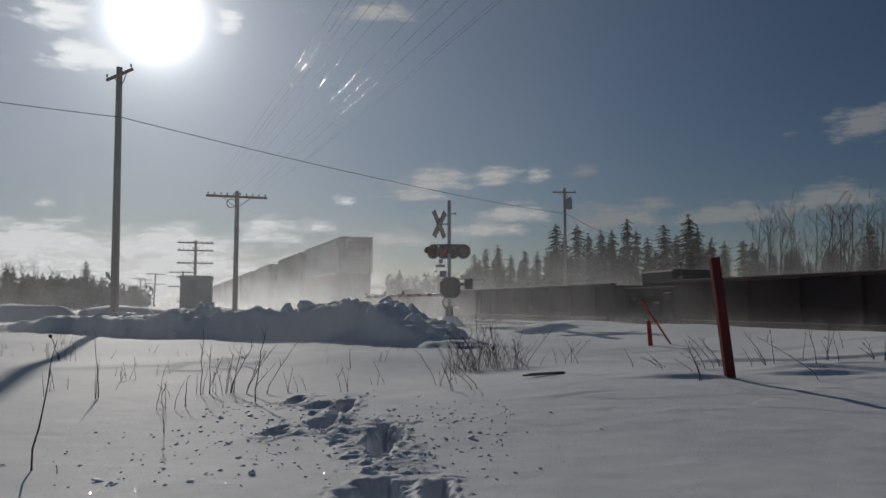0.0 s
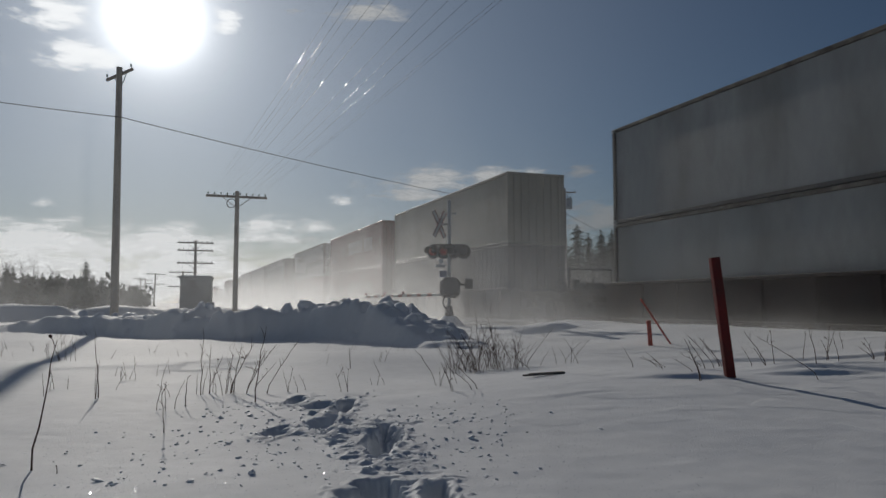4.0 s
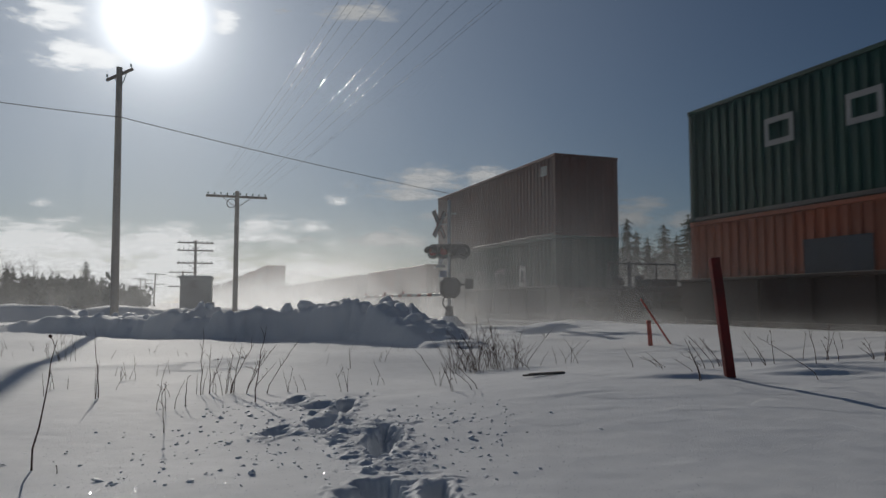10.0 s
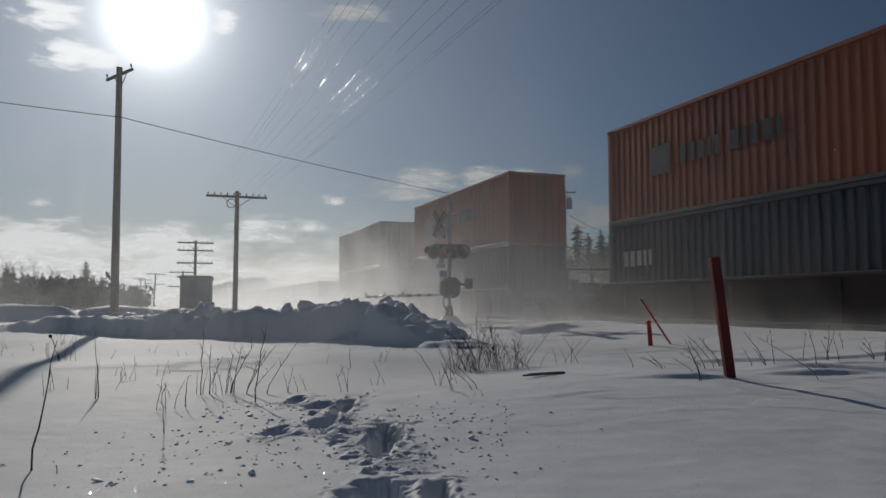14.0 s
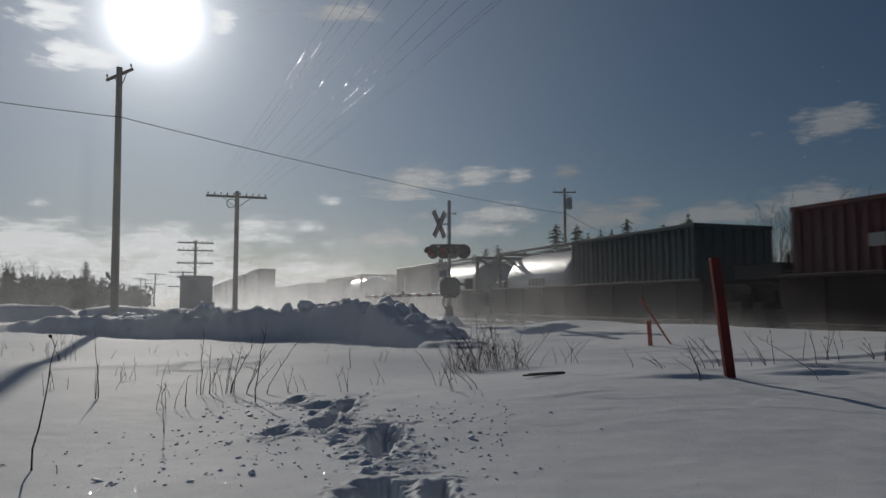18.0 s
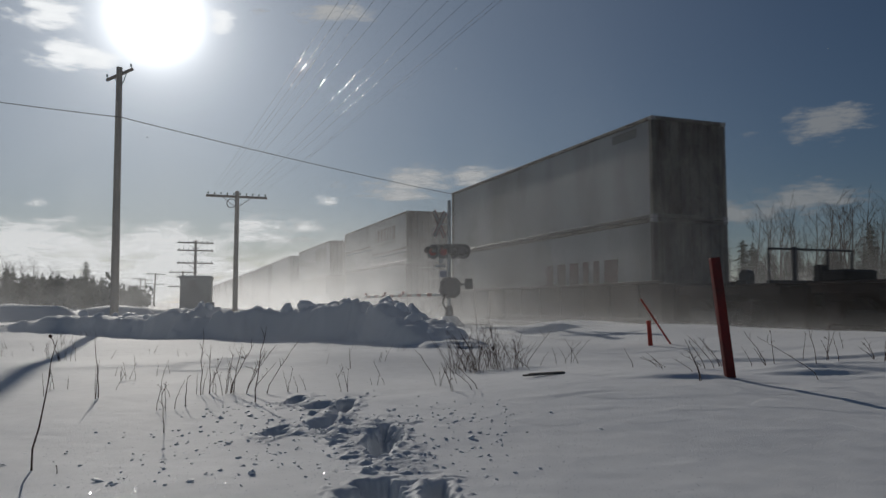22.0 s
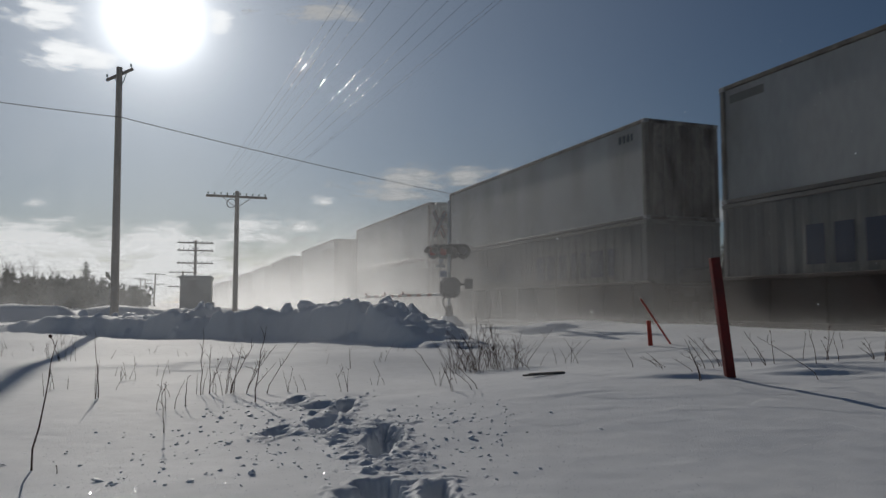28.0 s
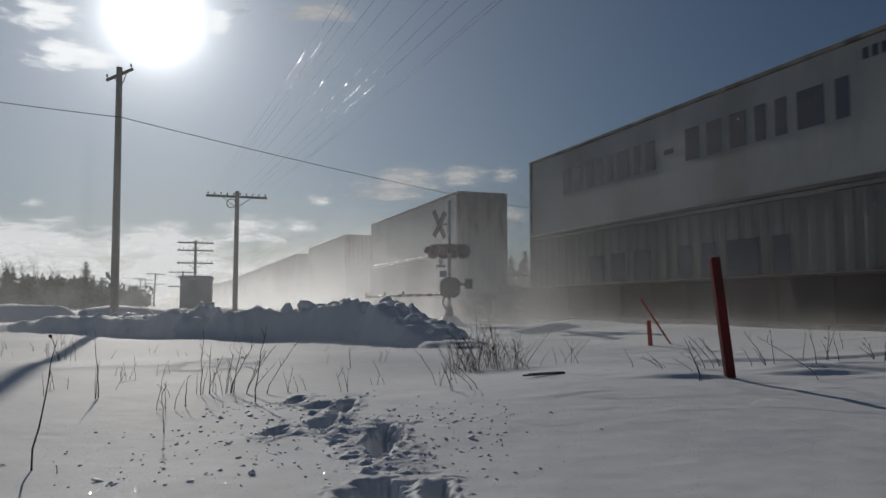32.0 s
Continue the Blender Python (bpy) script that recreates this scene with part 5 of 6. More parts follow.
def weeds():
    stalks([(68, 827, 103, 602, 2)], 1.25, "tall bare reddish weed stalk in the snow")
    stalks([(182, 702, 172, 598, 0)], 1.4, "tall bare reddish weed stalk in the snow")
    # by the red stake, all bent one way by the wind
    stalks([(1118, 653, 1102, 620, 0)], 1.2)
    stalks([(1168, 654, 1130, 637, 2), (1170, 655, 1142, 627, 2), (1175, 654, 1150, 640, 1), (1160, 653, 1132, 633, 1)], 1.3)
    stalks([(1235, 673, 1210, 600, 4), (1238, 672, 1220, 625, 3), (1272, 652, 1236, 602, 5), (1270, 650, 1243, 612, 3), (1245, 657, 1214, 606, 4), (1224, 660, 1186, 635, 2), (1262, 655, 1212, 597, 2),
            (1240, 650, 1200, 625, 2), (1275, 650, 1232, 598, 1)], 1.35)
    stalks([(1327, 647, 1308, 612, 1)], 1.3)
    stalks([(1353, 653, 1313, 592, 3), (1350, 652, 1330, 618, 1)], 1.5)
    stalks([(1365, 643, 1360, 586, 3)], 1.5)
    stalks([(1447, 670, 1336, 595, 2), (1440, 660, 1425, 590, 1)], 1.2)
    stalks([(1416, 633, 1423, 587, 2)], 1.4)
    stalks([(1458, 637, 1465, 570, 3), (1457, 637, 1472, 587, 3), (1462, 636, 1448, 600, 1), (1479, 632, 1470, 590, 1)], 1.6)
    stalks([(1487, 625, 1481, 598, 5)], 1.4)
    stalks([(1543, 635, 1518, 605, 4), (1542, 636, 1525, 598, 3), (1540, 634, 1512, 612, 2)], 1.5)
    stalks([(1560, 635, 1562, 588, 2), (1556, 634, 1564, 600, 1)], 1.6)
    # the clump above the trail
    stalks([(455, 710, 472, 578, 4)], 1.5)
    stalks([(473, 695, 530, 604, 3), (438, 695, 490, 610, 5), (440, 694, 468, 622, 3), (452, 690, 492, 640, 2)], 1.3)
    stalks([(410, 695, 452, 608, 5), (412, 694, 440, 625, 4), (405, 693, 416, 626, 6), (418, 692, 430, 607, 3), (403, 695, 410, 650, 5)], 1.2)
    stalks([(360, 697, 362, 580, 3), (363, 696, 372, 650, 1), (353, 696, 354, 660, 0), (374, 695, 398, 630, 4), (376, 694, 376, 608, 2), (381, 692, 384, 655, 1)], 1.2)
    stalks([(333, 717, 337, 665, 1)], 1.3)
    # arching stems round the bush by the signal
    stalks([(878, 632, 862, 562, 7), (874, 632, 866, 575, 5), (882, 632, 880, 590, 5), (870, 640, 850, 572, 5), (842, 658, 800, 592, 4), (845, 656, 815, 588, 4), (835, 650, 790, 585, 3)], 1.5)
    stalks([(838, 688, 783, 642, 3), (846, 686, 800, 640, 3), (800, 690, 780, 640, 4), (803, 690, 786, 655, 3)], 1.3)
    stalks([(938, 654, 900, 627, 2), (915, 655, 905, 640, 1)], 1.2)
    tuft(112, 822, 1, 0.01, 0.10, 2, 0.2, 0)
    tuft(180, 702, 2, 0.06, 0.52, 3, 0.15, 2)
    tuft(300, 755, 1, 0.02, 0.50, 4, 0.08, 4)
    tuft(305, 720, 3, 0.2, 0.30, 5, 0.3, 1)
    tuft(415, 695, 4, 0.32, 0.35, 7, 0.3, 3)
    tuft(620, 648, 2, 0.1, 0.42, 10, 0.1, 0)
    tuft(800, 690, 5, 0.35, 0.45, 11, 0.6, 1)
    tuft(835, 655, 9, 0.6, 0.62, 12, 0.6, 2)
    tuft(870, 652, 26, 0.9, 0.62, 13, 0.7, 3)
    tuft(862, 652, 48, 1.0, 0.40, 34, 1.1, 3)
    tuft(840, 648, 22, 0.7, 0.45, 35, 0.9, 3)
    tuft(862, 642, 3, 0.3, 0.95, 14, 0.25, 4)
    tuft(985, 650, 7, 0.5, 0.35, 15, 0.7, 2)
    rs = random.Random(77)
    for k in range(26):
        tuft(rs.uniform(60, 720), rs.uniform(615, 700), rs.choice((1, 2, 3)), 0.15, rs.uniform(0.12, 0.3), 100 + k, 0.5, 1)
    for k in range(10):
        tuft(rs.uniform(0, 180), rs.uniform(596, 640), 4, 0.4, rs.uniform(0.15, 0.4), 200 + k, 0.4, 1)


weeds()


# ---- snow clods thrown along the trail ----
def clods():
    rs = random.Random(9)
    bm = bmesh.new()

    def clod(x, y, z, s):
        tip, high = 0.5, rs.uniform(0.35, 0.65)
        m = Matrix.Translation((x, y, z + s * high * 0.4)) @ Euler((rs.uniform(-tip, tip), rs.uniform(-tip, tip), rs.uniform(0, 6))).to_matrix().to_4x4()
        r = bmesh.ops.create_icosphere(bm, subdivisions=1, radius=s, matrix=m @ Matrix.Diagonal((rs.uniform(0.9, 1.9), rs.uniform(0.6, 1.2), high, 1)))
        for v in r["verts"]:
            v.co += Vector((rs.uniform(-1, 1), rs.uniform(-1, 1), rs.uniform(-1, 1) * high)) * s * 0.26

    spots = []
    for k in range(330):
        y = rs.gauss(4.75, 0.85)
        if 3.3 < y < 7.0:
            spots.append((-0.42 - (y - 4.4) * 0.30 + rs.gauss(0, 0.42), y, rs.uniform(0.004, 0.013) * (2.0 if rs.random() < 0.05 else 1)))
    for k in range(230):
        spots.append((rs.gauss(-1.25, 0.45), rs.uniform(3.4, 6.2), rs.uniform(0.003, 0.012) * (1.9 if rs.random() < 0.06 else 1)))
    for k in range(60):
        spots.append((rs.gauss(0.12, 0.22), rs.gauss(4.8, 0.5), rs.uniform(0.004, 0.011)))
    zs = ground_z(np.array([p[0] for p in spots]), np.array([p[1] for p in spots])).tolist()
    for (x, y, s), z in zip(spots, zs):
        clod(x, y, z, s)
    ob = part("snow_clods", bm, M_BANK)
    tagged(ob, "scattered small lumps of broken snow crust", "snow clods", kind="stuff")


clods()


# ---- lumps thrown up by the plough, on the bank ----
def plough_lumps():
    rs = random.Random(21)
    bm = bmesh.new()
    spots = []
    for (ax, ay), (bx, by), ha, hb in zip(BANK, BANK[1:], BANK_H, BANK_H[1:]):
        n = max(1, int(math.hypot(bx - ax, by - ay) / 0.17))
        for k in range(n):
            t = rs.random()
            spots.append((ax + (bx - ax) * t + rs.gauss(0, 0.22), ay + (by - ay) * t + rs.uniform(-0.2, 0.3), ha + (hb - ha) * t))
    zs = ground_z(np.array([p[0] for p in spots]), np.array([p[1] for p in spots])).tolist()
    for (x, y, h), z in zip(spots, zs):
        s = rs.choice((0.06, 0.10, 0.16, 0.26, 0.32)) * rs.uniform(0.8, 1.2) * (0.35 + 0.75 * h)
        m = Matrix.Translation((x, y, z - (0.62 if s > 0.12 else 0.35) * s)) @ Euler((rs.uniform(0, 6), rs.uniform(0, 6), rs.uniform(0, 6))).to_matrix().to_4x4()
        r = bmesh.ops.create_icosphere(bm, subdivisions=2, radius=s, matrix=m @ Matrix.Diagonal((rs.uniform(0.9, 1.7), rs.uniform(0.7, 1.1), rs.uniform(0.55, 0.8), 1)))
        for v in r["verts"]:
            v.co += (v.co - Vector((x, y, z - 0.5 * s))) * (0.28 * noise.noise(v.co * 2.7) + 0.14 * noise.noise(v.co * 8.0))
    ob = part("plough_lumps", bm, M_BANK, smooth=True)
    tagged(ob, "heaped rounded lumps of ploughed snow along the road", "snow lumps", kind="stuff")


plough_lumps()


# ---- ice crystals on the snow ----
def crystals():
    rs = random.Random(31)
    bm = bmesh.new()
    spots = []
    for k in range(7500):
        d = 1.0 / rs.uniform(1 / 9.0, 1 / 3.0)
        spots.append((rs.uniform(-0.6, 0.35) * d, d))
    zs = ground_z(np.array([p[0] for p in spots]), np.array([p[1] for p in spots])).tolist()
    for (x, y), z in zip(spots, zs):
        s = rs.uniform(0.0009, 0.0020)
        m = Matrix.Translation((x, y, z + 0.006)) @ Euler((rs.gauss(0, 0.22), rs.gauss(0, 0.22), rs.uniform(0, 6))).to_matrix().to_4x4()
        bm.faces.new([bm.verts.new(m @ Vector((s * math.cos(a), s * math.sin(a), 0))) for a in (0, 1.05, 2.09, 3.14, 4.19, 5.24)])
    ob = part("ice_crystals", bm, M_FLAKE)
    tagged(ob, "tiny glinting ice crystals on the snow", "ice crystals", kind="stuff")


crystals()


# ---- clouds: thin far sheets of vapour, their sunlight painted in as glow ----
def cloud_material(name, glow, cover, top=0.95):
    m = bpy.data.materials.new(name)
    m.use_nodes = True
    nt = m.node_tree
    nt.nodes.clear()
    co = nt.nodes.new("ShaderNodeTexCoord")
    info = nt.nodes.new("ShaderNodeObjectInfo")
    off = nt.nodes.new("ShaderNodeMath")
    off.operation, off.inputs[1].default_value = 'MULTIPLY', 53.0
    nt.links.new(info.outputs["Random"], off.inputs[0])
    add = nt.nodes.new("ShaderNodeVectorMath")
    add.operation = 'ADD'
    flow = nt.nodes.new("ShaderNodeVectorMath")
    flow.operation = 'MULTIPLY'
    flow.inputs[1].default_value = (0.42, 1.45, 1)
    nt.links.new(co.outputs["Object"], flow.inputs[0])
    nt.links.new(flow.outputs[0], add.inputs[0])
    nt.links.new(off.outputs[0], add.inputs[1])
    noise_ = nt.nodes.new("ShaderNodeTexNoise")
    noise_.inputs["Scale"].default_value = 0.011
    noise_.inputs["Detail"].default_value = 9
    noise_.inputs["Roughness"].default_value = 0.64
    nt.links.new(add.outputs[0], noise_.inputs["Vector"])
    # soft edge: distance from the sheet's middle
    cen = nt.nodes.new("ShaderNodeVectorMath")
    cen.operation = 'SUBTRACT'
    cen.inputs[1].default_value = (0.5, 0.5, 0.5)
    nt.links.new(co.outputs["Generated"], cen.inputs[0])
    flat = nt.nodes.new("ShaderNodeVectorMath")
    flat.operation = 'MULTIPLY'
    flat.inputs[1].default_value = (2, 2, 0)
    nt.links.new(cen.outputs[0], flat.inputs[0])
    ln = nt.nodes.new("ShaderNodeVectorMath")
    ln.operation = 'LENGTH'
    nt.links.new(flat.outputs[0], ln.inputs[0])
    edge = nt.nodes.new("ShaderNodeMapRange")
    edge.interpolation_type = 'SMOOTHSTEP'
    for i, v in zip((1, 2, 3, 4), (1.0, 0.0, -0.62, 0.20)):
        edge.inputs[i].default_value = v
    nt.links.new(ln.outputs["Value"], edge.inputs[0])
    sm = nt.nodes.new("ShaderNodeMath")
    sm.operation = 'ADD'
    boost = nt.nodes.new("ShaderNodeMath")
    boost.operation = 'MULTIPLY_ADD'
    boost.inputs[1].default_value, boost.inputs[2].default_value = 2.2, -0.55
    nt.links.new(noise_.outputs["Fac"], boost.inputs[0])
    nt.links.new(boost.outputs[0], sm.inputs[0])
    nt.links.new(edge.outputs[0], sm.inputs[1])
    al = nt.nodes.new("ShaderNodeMapRange")
    al.interpolation_type = 'SMOOTHSTEP'
    for i, v in zip((1, 2, 3, 4), (0.58 - cover, 1.12 - cover, 0.0, top)):
        al.inputs[i].default_value = v
    nt.links.new(sm.outputs[0], al.inputs[0])
    # emission in place of sunlight scattered through the cloud
    mx = nt.nodes.new("ShaderNodeEmission")
    mx.inputs[0].default_value = (0.97, 0.99, 1.0, 1)
    mx.inputs[1].default_value = glow
    tr = nt.nodes.new("ShaderNodeBsdfTransparent")
    m2 = nt.nodes.new("ShaderNodeMixShader")
    nt.links.new(al.outputs[0], m2.inputs[0])
    nt.links.new(tr.outputs[0], m2.inputs[1])
    nt.links.new(mx.outputs[0], m2.inputs[2])
    out = nt.nodes.new("ShaderNodeOutputMaterial")
    nt.links.new(m2.outputs[0], out.inputs[0])
    return m


# Glow set by zone: most beside the sun, least far from it.
M_CLOUD_NEAR_SUN = cloud_material("bright_cloud_vapour", 1.35, 0.22)
M_CLOUD_SUN = cloud_material("blazing_cloud_vapour", 1.9, 0.36, 0.9)
M_CLOUD_BANK = cloud_material("cloud_bank_vapour", 1.35, 0.50)
M_CLOUD = cloud_material("cloud_vapour", 0.76, 0.30)
M_CLOUD_FAR = cloud_material("dim_cloud_vapour", 0.44, 0.36, 0.7)
DRIFTING = []


def cloud(px, py, w, h, drift, material=None, dist=3000):
    """A vapour sheet: bearing and rise in units of the focal length, its width and height likewise."""
    k = dist / 1318.6
    if material is None:
        w, h = w * 1.6, h * 1.15
    bm = bmesh.new()
    n = 12
    g = [[bm.verts.new((w * k * (i / n - 0.5), h * k * (j / 4 - 0.5), w * k * 0.05 * math.cos(math.pi * (i / n - 0.5)))) for i in range(n + 1)] for j in range(5)]
    for j in range(4):
        for i in range(n):
            bm.faces.new((g[j][i], g[j][i + 1], g[j + 1][i + 1], g[j + 1][i]))
    x, z = (px - 784) * k, (539 - py) * k
    ob = part("cloud", bm, material or (M_CLOUD_NEAR_SUN if px < 620 else M_CLOUD if px < 1000 else M_CLOUD_FAR), m=look((x, dist, z), (0, 0, 0)))
    tagged(ob, "small white cloud glowing low in the blue sky", "cloud", "clouds", "stuff")
    ob.visible_shadow = False
    DRIFTING.append((ob, drift * k))


for args in ((770, 322, 230, 80, -60), (870, 312, 130, 60, -60), (955, 308, 90, 40, -60), (605, 356, 80, 30, -45), (900, 378, 250, 60, -45), (850, 405, 300, 50, -40), (1075, 385, 300, 80, -40),
             (1290, 380, 380, 70, -40), (1480, 352, 300, 80, -60), (1545, 215, 190, 90, -110), (460, 398, 230, 60, -35), (560, 402, 130, 40, -35), (470, 420, 300, 50, -30),
             (60, 425, 620, 100, -20, M_CLOUD_BANK), (300, 432, 520, 90, -20, M_CLOUD_BANK), (60, 465, 700, 110, -15, M_CLOUD_BANK), (330, 470, 560, 110, -15, M_CLOUD_BANK), (560, 470, 420, 80, -15), (120, 90, 230, 90, -25, M_CLOUD_SUN), (90, 15, 260, 90, -25, M_CLOUD_SUN), (175, 100, 150, 60, -20, M_CLOUD_SUN), (395, 25, 110, 70, -20, M_CLOUD_SUN),
             (660, 10, 240, 60, -110), (740, 345, 200, 36, -40), (690, 425, 280, 50, -25), (75, 355, 70, 30, -20), (1040, 300, 90, 34, -60), (1165, 360, 120, 40, -40),
             (150, 512, 1100, 120, 0, M_CLOUD_BANK), (480, 505, 800, 110, 0, M_CLOUD_BANK), (60, 500, 700, 100, 0, M_CLOUD_BANK)):
    cloud(*args)


# ---- snow dust blown up by the train and added glare: thin drifting veils ----
def dust_material(name, amount):
    m = bpy.data.materials.new(name)
    m.use_nodes = True
    nt = m.node_tree
    nt.nodes.clear()
    co = nt.nodes.new("ShaderNodeTexCoord")
    info = nt.nodes.new("ShaderNodeObjectInfo")
    off = nt.nodes.new("ShaderNodeMath")
    off.operation, off.inputs[1].default_value = 'MULTIPLY', 91.0
    nt.links.new(info.outputs["Random"], off.inputs[0])
    add = nt.nodes.new("ShaderNodeVectorMath")
    add.operation = 'ADD'
    nt.links.new(co.outputs["Object"], add.inputs[0])
    nt.links.new(off.outputs[0], add.inputs[1])
    nz = nt.nodes.new("ShaderNodeTexNoise")
    nz.inputs["Scale"].default_value = 0.42
    nz.inputs["Detail"].default_value = 6
    nz.inputs["Roughness"].default_value = 0.55
    nt.links.new(add.outputs[0], nz.inputs["Vector"])
    sep = nt.nodes.new("ShaderNodeSeparateXYZ")
    nt.links.new(co.outputs["Generated"], sep.inputs[0])

    def ramp(src, a, b, c, d):
        r = nt.nodes.new("ShaderNodeMapRange")
        r.interpolation_type = 'SMOOTHSTEP'
        for i, v in zip((1, 2, 3, 4), (a, b, c, d)):
            r.inputs[i].default_value = v
        nt.links.new(src, r.inputs[0])
        return r.outputs[0]

    def times(a, b):
        r = nt.nodes.new("ShaderNodeMath")
        r.operation = 'MULTIPLY'
        nt.links.new(a, r.inputs[0])
        nt.links.new(b, r.inputs[1])
        return r.outputs[0]

    up = times(ramp(sep.outputs[2], 1.0, 0.05, 0.0, 1.0), ramp(sep.outputs[2], 1.0, 0.0, 0.25, 1.0))
    side = times(ramp(sep.outputs[1], 0.0, 0.35, 0.0, 1.0), ramp(sep.outputs[1], 1.0, 0.65, 0.0, 1.0))
    fac = times(times(up, side), ramp(nz.outputs["Fac"], 0.25, 0.8, 0.05, 1.0))
    dens = nt.nodes.new("ShaderNodeMath")
    dens.operation, dens.inputs[1].default_value = 'MULTIPLY', amount
    nt.links.new(fac, dens.inputs[0])
    tl = nt.nodes.new("ShaderNodeBsdfTranslucent")
    tl.inputs[0].default_value = (0.88, 0.89, 0.9, 1)
    tr = nt.nodes.new("ShaderNodeBsdfTransparent")
    mx = nt.nodes.new("ShaderNodeMixShader")
    nt.links.new(dens.outputs[0], mx.inputs[0])
    nt.links.new(tr.outputs[0], mx.inputs[1])
    nt.links.new(tl.outputs[0], mx.inputs[2])
    out = nt.nodes.new("ShaderNodeOutputMaterial")
    nt.links.new(mx.outputs[0], out.inputs[0])
    return m


M_DUST = dust_material("blown_snow_dust", 0.28)
M_DUST_FINE = dust_material("fine_blown_snow_dust", 0.03)
M_DUST_NEAR = dust_material("thick_ground_drift_of_snow_dust", 0.06)
# Faint added veil: lit from behind, it brightens the bank's shaded face.
M_SHADE_LIFT = dust_material("shade_lifting_veil", 0.042)
M_DUST_LOW = dust_material("ground_drift_of_snow_dust", 0.07)
M_DUST_WIDE = dust_material("hanging_snow_dust", 0.10)
M_DUST_SHEET = dust_material("low_sheet_of_snow_dust", 0.16)
M_DUST_TALL = dust_material("tall_sheet_of_snow_dust", 0.19)
M_DUST_GROUND = dust_material("ground_sheet_of_snow_dust", 0.5)
# Ice haze added to stand in for the lens's veiling glare.
M_GLARE_HAZE = dust_material("ice_haze_as_glare", 0.055)
VEILS = []


def veil_mesh(key, w, h, material):
    bm = bmesh.new()
    n = 8
    g = [[bm.verts.new((0.35 * math.sin(3.1 * a / n + w), w * (a / n - 0.5), h * b / 5)) for a in range(n + 1)] for b in range(6)]
    for b in range(5):
        for a in range(n):
            bm.faces.new((g[b][a], g[b][a + 1], g[b + 1][a + 1], g[b + 1][a]))
    CACHE["veil", key] = mesh_of("snow_dust", bm, material, True)


def veil(key, q, lat, z=-0.2, turn=0.0, gust=0.0):
    """gust: how far, in metres, the veil sinks when the wake is calm."""
    ob = put("snow_dust", CACHE["veil", key])
    tagged(ob, "drifting pale veil, blown snow and added glare", "snow dust", "veils of snow dust", "stuff")
    ob.visible_shadow = False
    VEILS.append((ob, q, lat, z, turn, gust))


# strength of the train's wake over time: strong beside double stacks, calm beside low loads
WAKE_T = (0, 1.5, 3, 5, 7, 9, 10, 11, 13, 14, 15, 17, 20, 21, 22, 24, 28, 32)
WAKE_A = (0.15, 0.4, 0.6, 0.8, 1.0, 1.0, 0.75, 0.45, 0.4, 0.8, 0.75, 0.25, 0.2, 0.35, 0.75, 1.0, 1.0, 0.9)


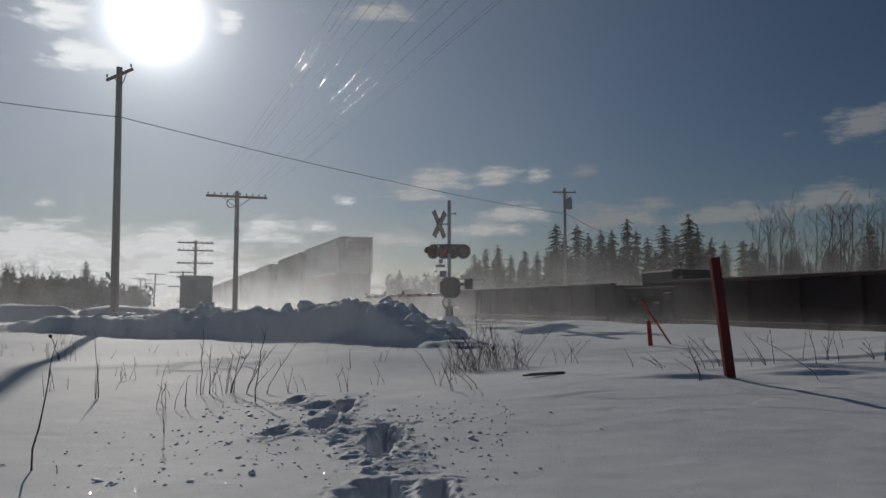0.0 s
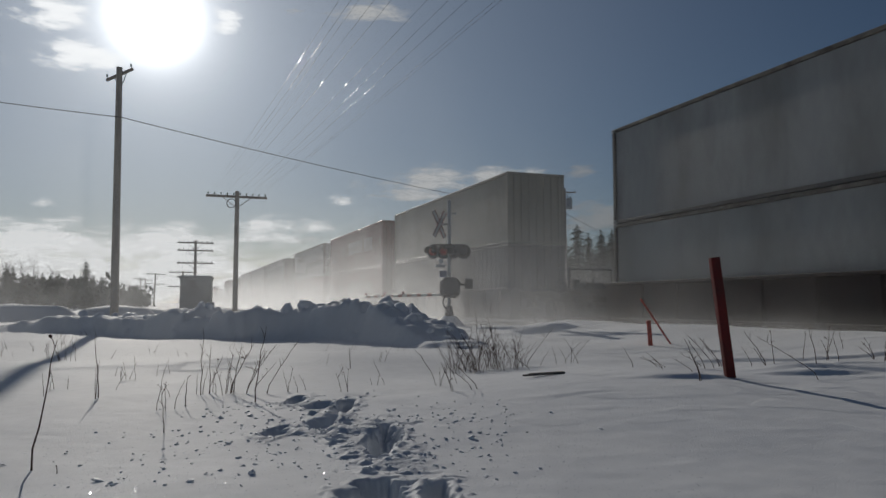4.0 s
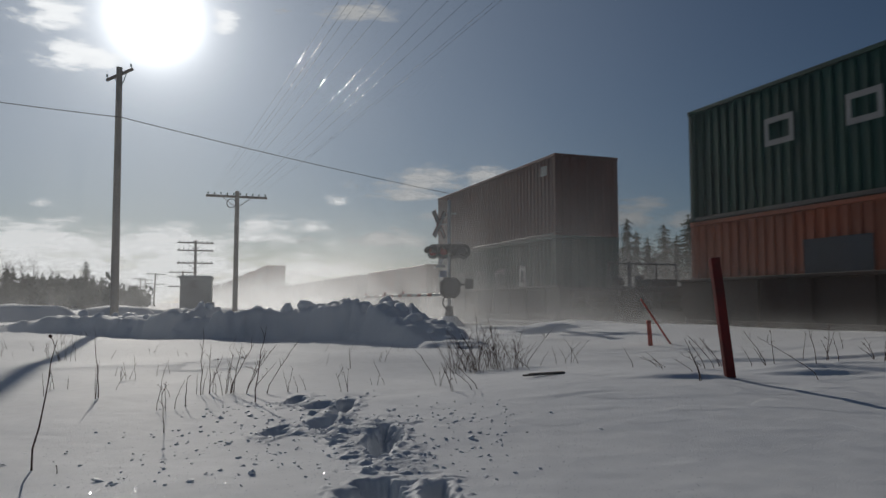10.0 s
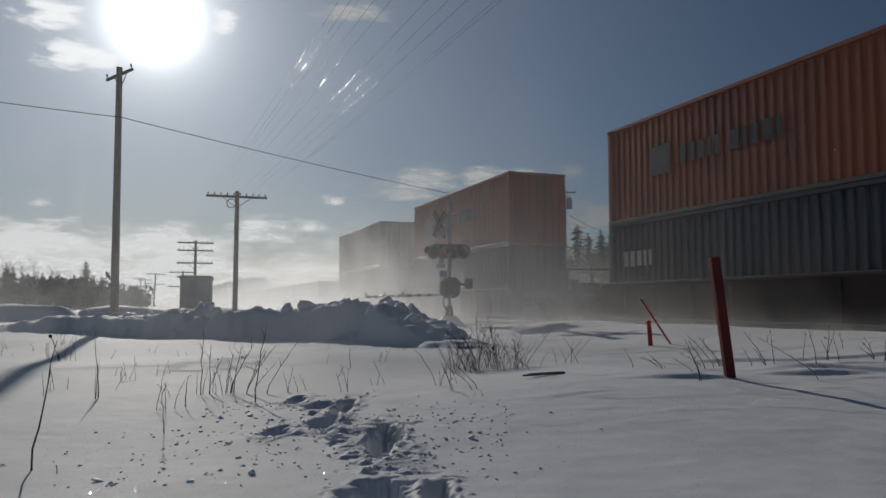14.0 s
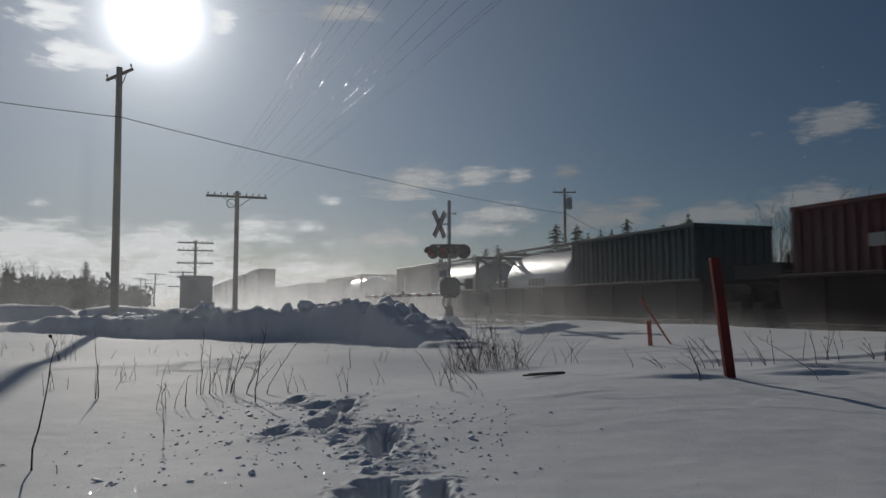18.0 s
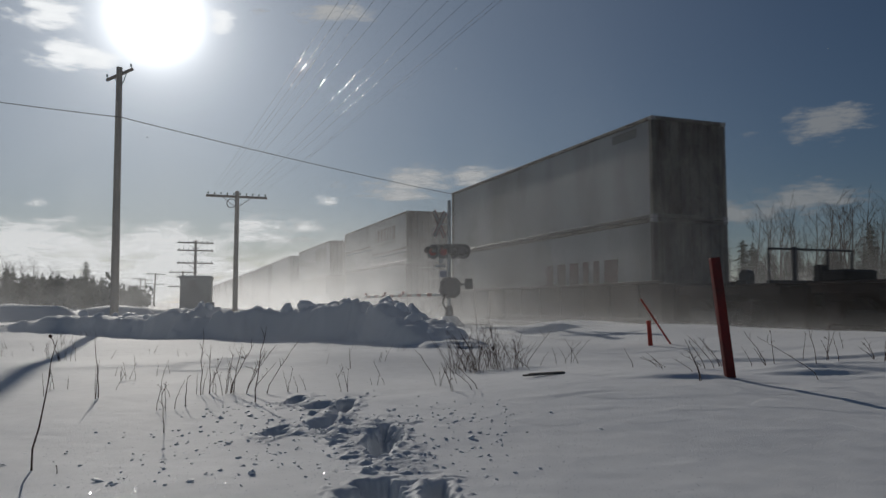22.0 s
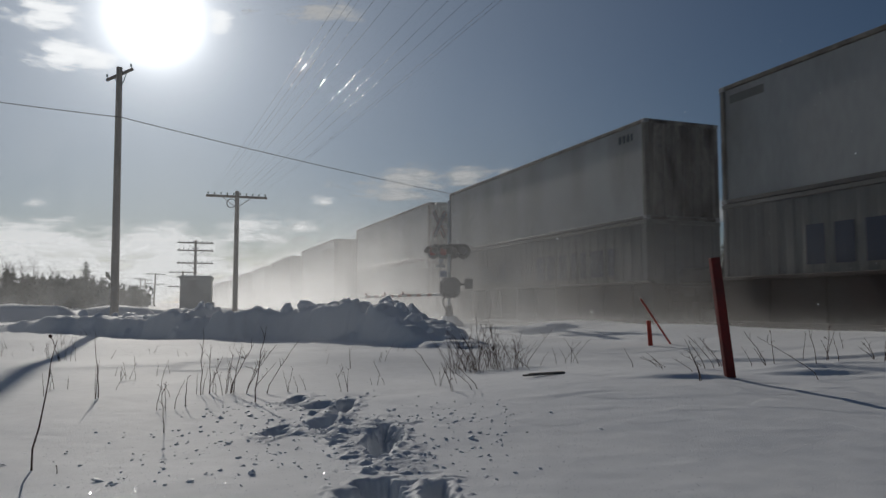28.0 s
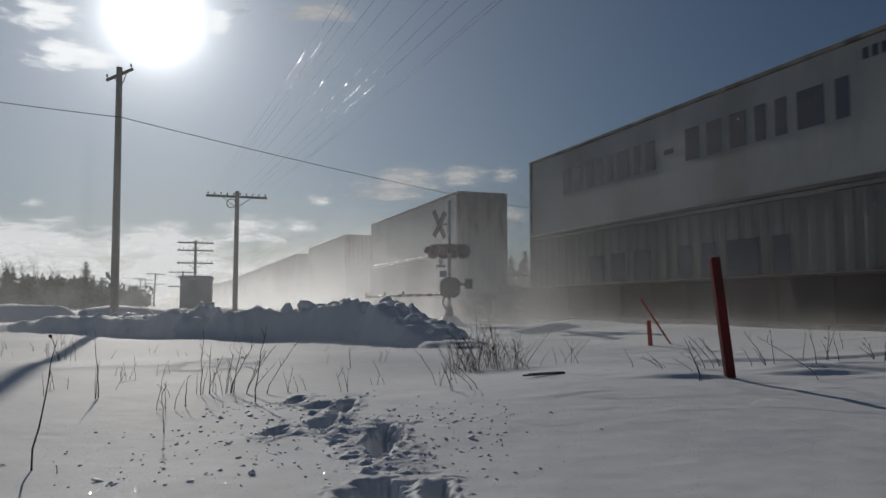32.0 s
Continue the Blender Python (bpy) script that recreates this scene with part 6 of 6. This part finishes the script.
def veils():
    rs = random.Random(3)
    veil_mesh("low", 9.0, 3.4, M_DUST)
    veil_mesh("mid", 10.0, 6.0, M_DUST)
    veil_mesh("high", 13.0, 9.0, M_DUST)
    veil_mesh("fine", 9.0, 5.0, M_DUST_FINE)
    veil_mesh("tall", 10.0, 7.5, M_DUST_FINE)
    veil_mesh("wide", 34.0, 9.0, M_DUST_WIDE)
    veil_mesh("skirt", 5.0, 1.9, M_DUST_FINE)
    veil_mesh("drift", 3.0, 0.7, M_DUST_LOW)
    veil_mesh("drift_near", 2.6, 0.8, M_DUST_NEAR)
    veil_mesh("shade_lift", 26.0, 3.0, M_SHADE_LIFT)
    veil_mesh("behind", 11.0, 7.0, M_DUST_WIDE)
    veil_mesh("sheet", 13.0, 3.6, M_DUST_SHEET)
    veil_mesh("tall_sheet", 15.0, 8.5, M_DUST_TALL)
    veil_mesh("ground_sheet", 14.0, 1.0, M_DUST_GROUND)
    veil_mesh("glare_haze", 46.0, 17.0, M_GLARE_HAZE)
    q = 3.0
    while q < 300:
        # many faint layers close by, gathering farther along the train
        if q < 30:
            if q > 17:
                veil(rs.choice(("fine", "fine", "tall")), q, SIDE - rs.uniform(0.4, 2.4))
            if rs.random() < 0.5:
                veil("skirt", q, SIDE - rs.uniform(0.3, 1.0))
            if q > 15:
                veil("drift", q, SIDE - rs.uniform(0.2, 0.9), 0.1)
            else:
                for k in range(2):
                    veil("drift_near", q + 0.7 * k, SIDE - rs.uniform(0.2, 1.0), 0.1)
            q += rs.uniform(1.0, 1.8)
        else:
            veil(rs.choice(("low", "mid", "mid", "high")), q, SIDE - rs.uniform(0.4, 2.4))
            veil("high", q + 1, SIDE - rs.uniform(0.0, 3.0), gust=5.0)
            q += rs.uniform(3.4, 5.2) if q < 120 else rs.uniform(7, 11)
    # sheets swept along the cars
    for k in range(11):
        veil("sheet", 10 + 2.0 * k, SIDE - 0.35 - 0.16 * (k % 6), -0.1, -90 + rs.uniform(4, 12), 2.0)
    for k in range(8):
        veil("ground_sheet", 6 + 2.2 * k, SIDE - 0.3 - 0.22 * (k % 4), -0.05, -90 + rs.uniform(3, 8), 0.3)
    for k in range(9):
        veil("tall_sheet", 18 + 2.0 * k, SIDE - 0.5 - 0.25 * (k % 5), -0.2, -90 + rs.uniform(3, 10), 4.5)
    for k in range(4):
        veil("tall_sheet", 17 + 1.6 * k, 8.6 - 0.35 * k, -0.3, -90 + rs.uniform(4, 12), 5.5)
    # added sheets: veiling glare that pales the poles on the left
    for k in range(4):
        veil("glare_haze", 15 + 5 * k, -9 + 2.0 * k, -1.0)
    # added sheets that lift the shade on the bank
    for k in range(3):
        veil("shade_lift", 11.5 + 1.5 * k, rs.uniform(-2.5, 0.5))
    for k in range(6):
        veil("behind", 12 + 6 * k, MID + rs.uniform(9, 12))
    # two more of them, added to pale the far woods
    for k in range(2):
        veil("glare_haze", 60 + 14 * k, -34 + 4 * k, -1.0)
    for k in range(14):
        veil("wide", 50 + 18 * k, SIDE + rs.uniform(-12, -4))
        veil("wide", 44 + 9 * k, -24 + rs.uniform(-8, 6))
        veil("wide", 30 + 16 * k, MID + 17 + rs.uniform(-3, 6))


veils()


# ---- snow grains in the air, in three drifting swarms ----
def grains():
    made = []
    for seed, x0 in ((1, -7.0), (2, -14.0), (3, -21.0)):
        rs = random.Random(seed)
        bm = bmesh.new()
        for k in range(70):
            d = rs.uniform(2.5, 9.0)
            c = Vector((x0 + rs.uniform(-6, 6), d, 0.5 + rs.uniform(0.0, 0.42) * d))
            r = rs.uniform(0.0012, 0.0034)
            bmesh.ops.create_icosphere(bm, subdivisions=1, radius=r, matrix=Matrix.Translation(c))
        ob = part("snow_grains", bm, M_GRAIN)
        tagged(ob, "loose snow grains glinting in the wind", "snow grains", kind="stuff")
        made.append(ob)
    return made


M_GRAIN = mat("wind_blown_snow_grain", (0.9, 0.91, 0.93), 0.5, vary=0.05, translucent=0.7)
GRAINS = grains()


def motions():
    for ob, q, lat, z in MOVING:
        walk(ob, [(t, on_track(q - SPEED * t, lat, z)) for t in (0, 8, 16, 24, SECONDS)])
    # the dust and the added veils eddy to and fro in the train's wake
    rs = random.Random(8)
    for ob, q, lat, z, turn, gust in VEILS:
        ph, sway = rs.uniform(0, 6.28), rs.uniform(1.5, 3.5)
        rows = []
        for t in range(0, 33, 2):
            m = on_track(q + sway * math.sin(ph + 0.9 * t), lat + (0.6 if not turn else 0.15) * math.sin(2 * ph + 0.6 * t),
                         z - gust * (1 - float(np.interp(t, WAKE_T, WAKE_A))))
            rows.append((t, m @ pose(0, 0, 0, 0, 0, turn)))
        walk(ob, rows)
    for k, ob in enumerate(GRAINS):
        walk(ob, [(t, pose(0.62 * t + 0.3 * math.sin(0.8 * t + k), 0.1 * math.sin(0.5 * t), 0.12 * math.sin(0.9 * t + 2 * k))) for t in range(0, 33, 2)])
    for ob, d in DRIFTING:
        m = ob.matrix_basis.copy()
        walk(ob, [(t, Matrix.Translation((d * t / SECONDS, 0, 0)) @ m) for t in (0, SECONDS)])


motions()
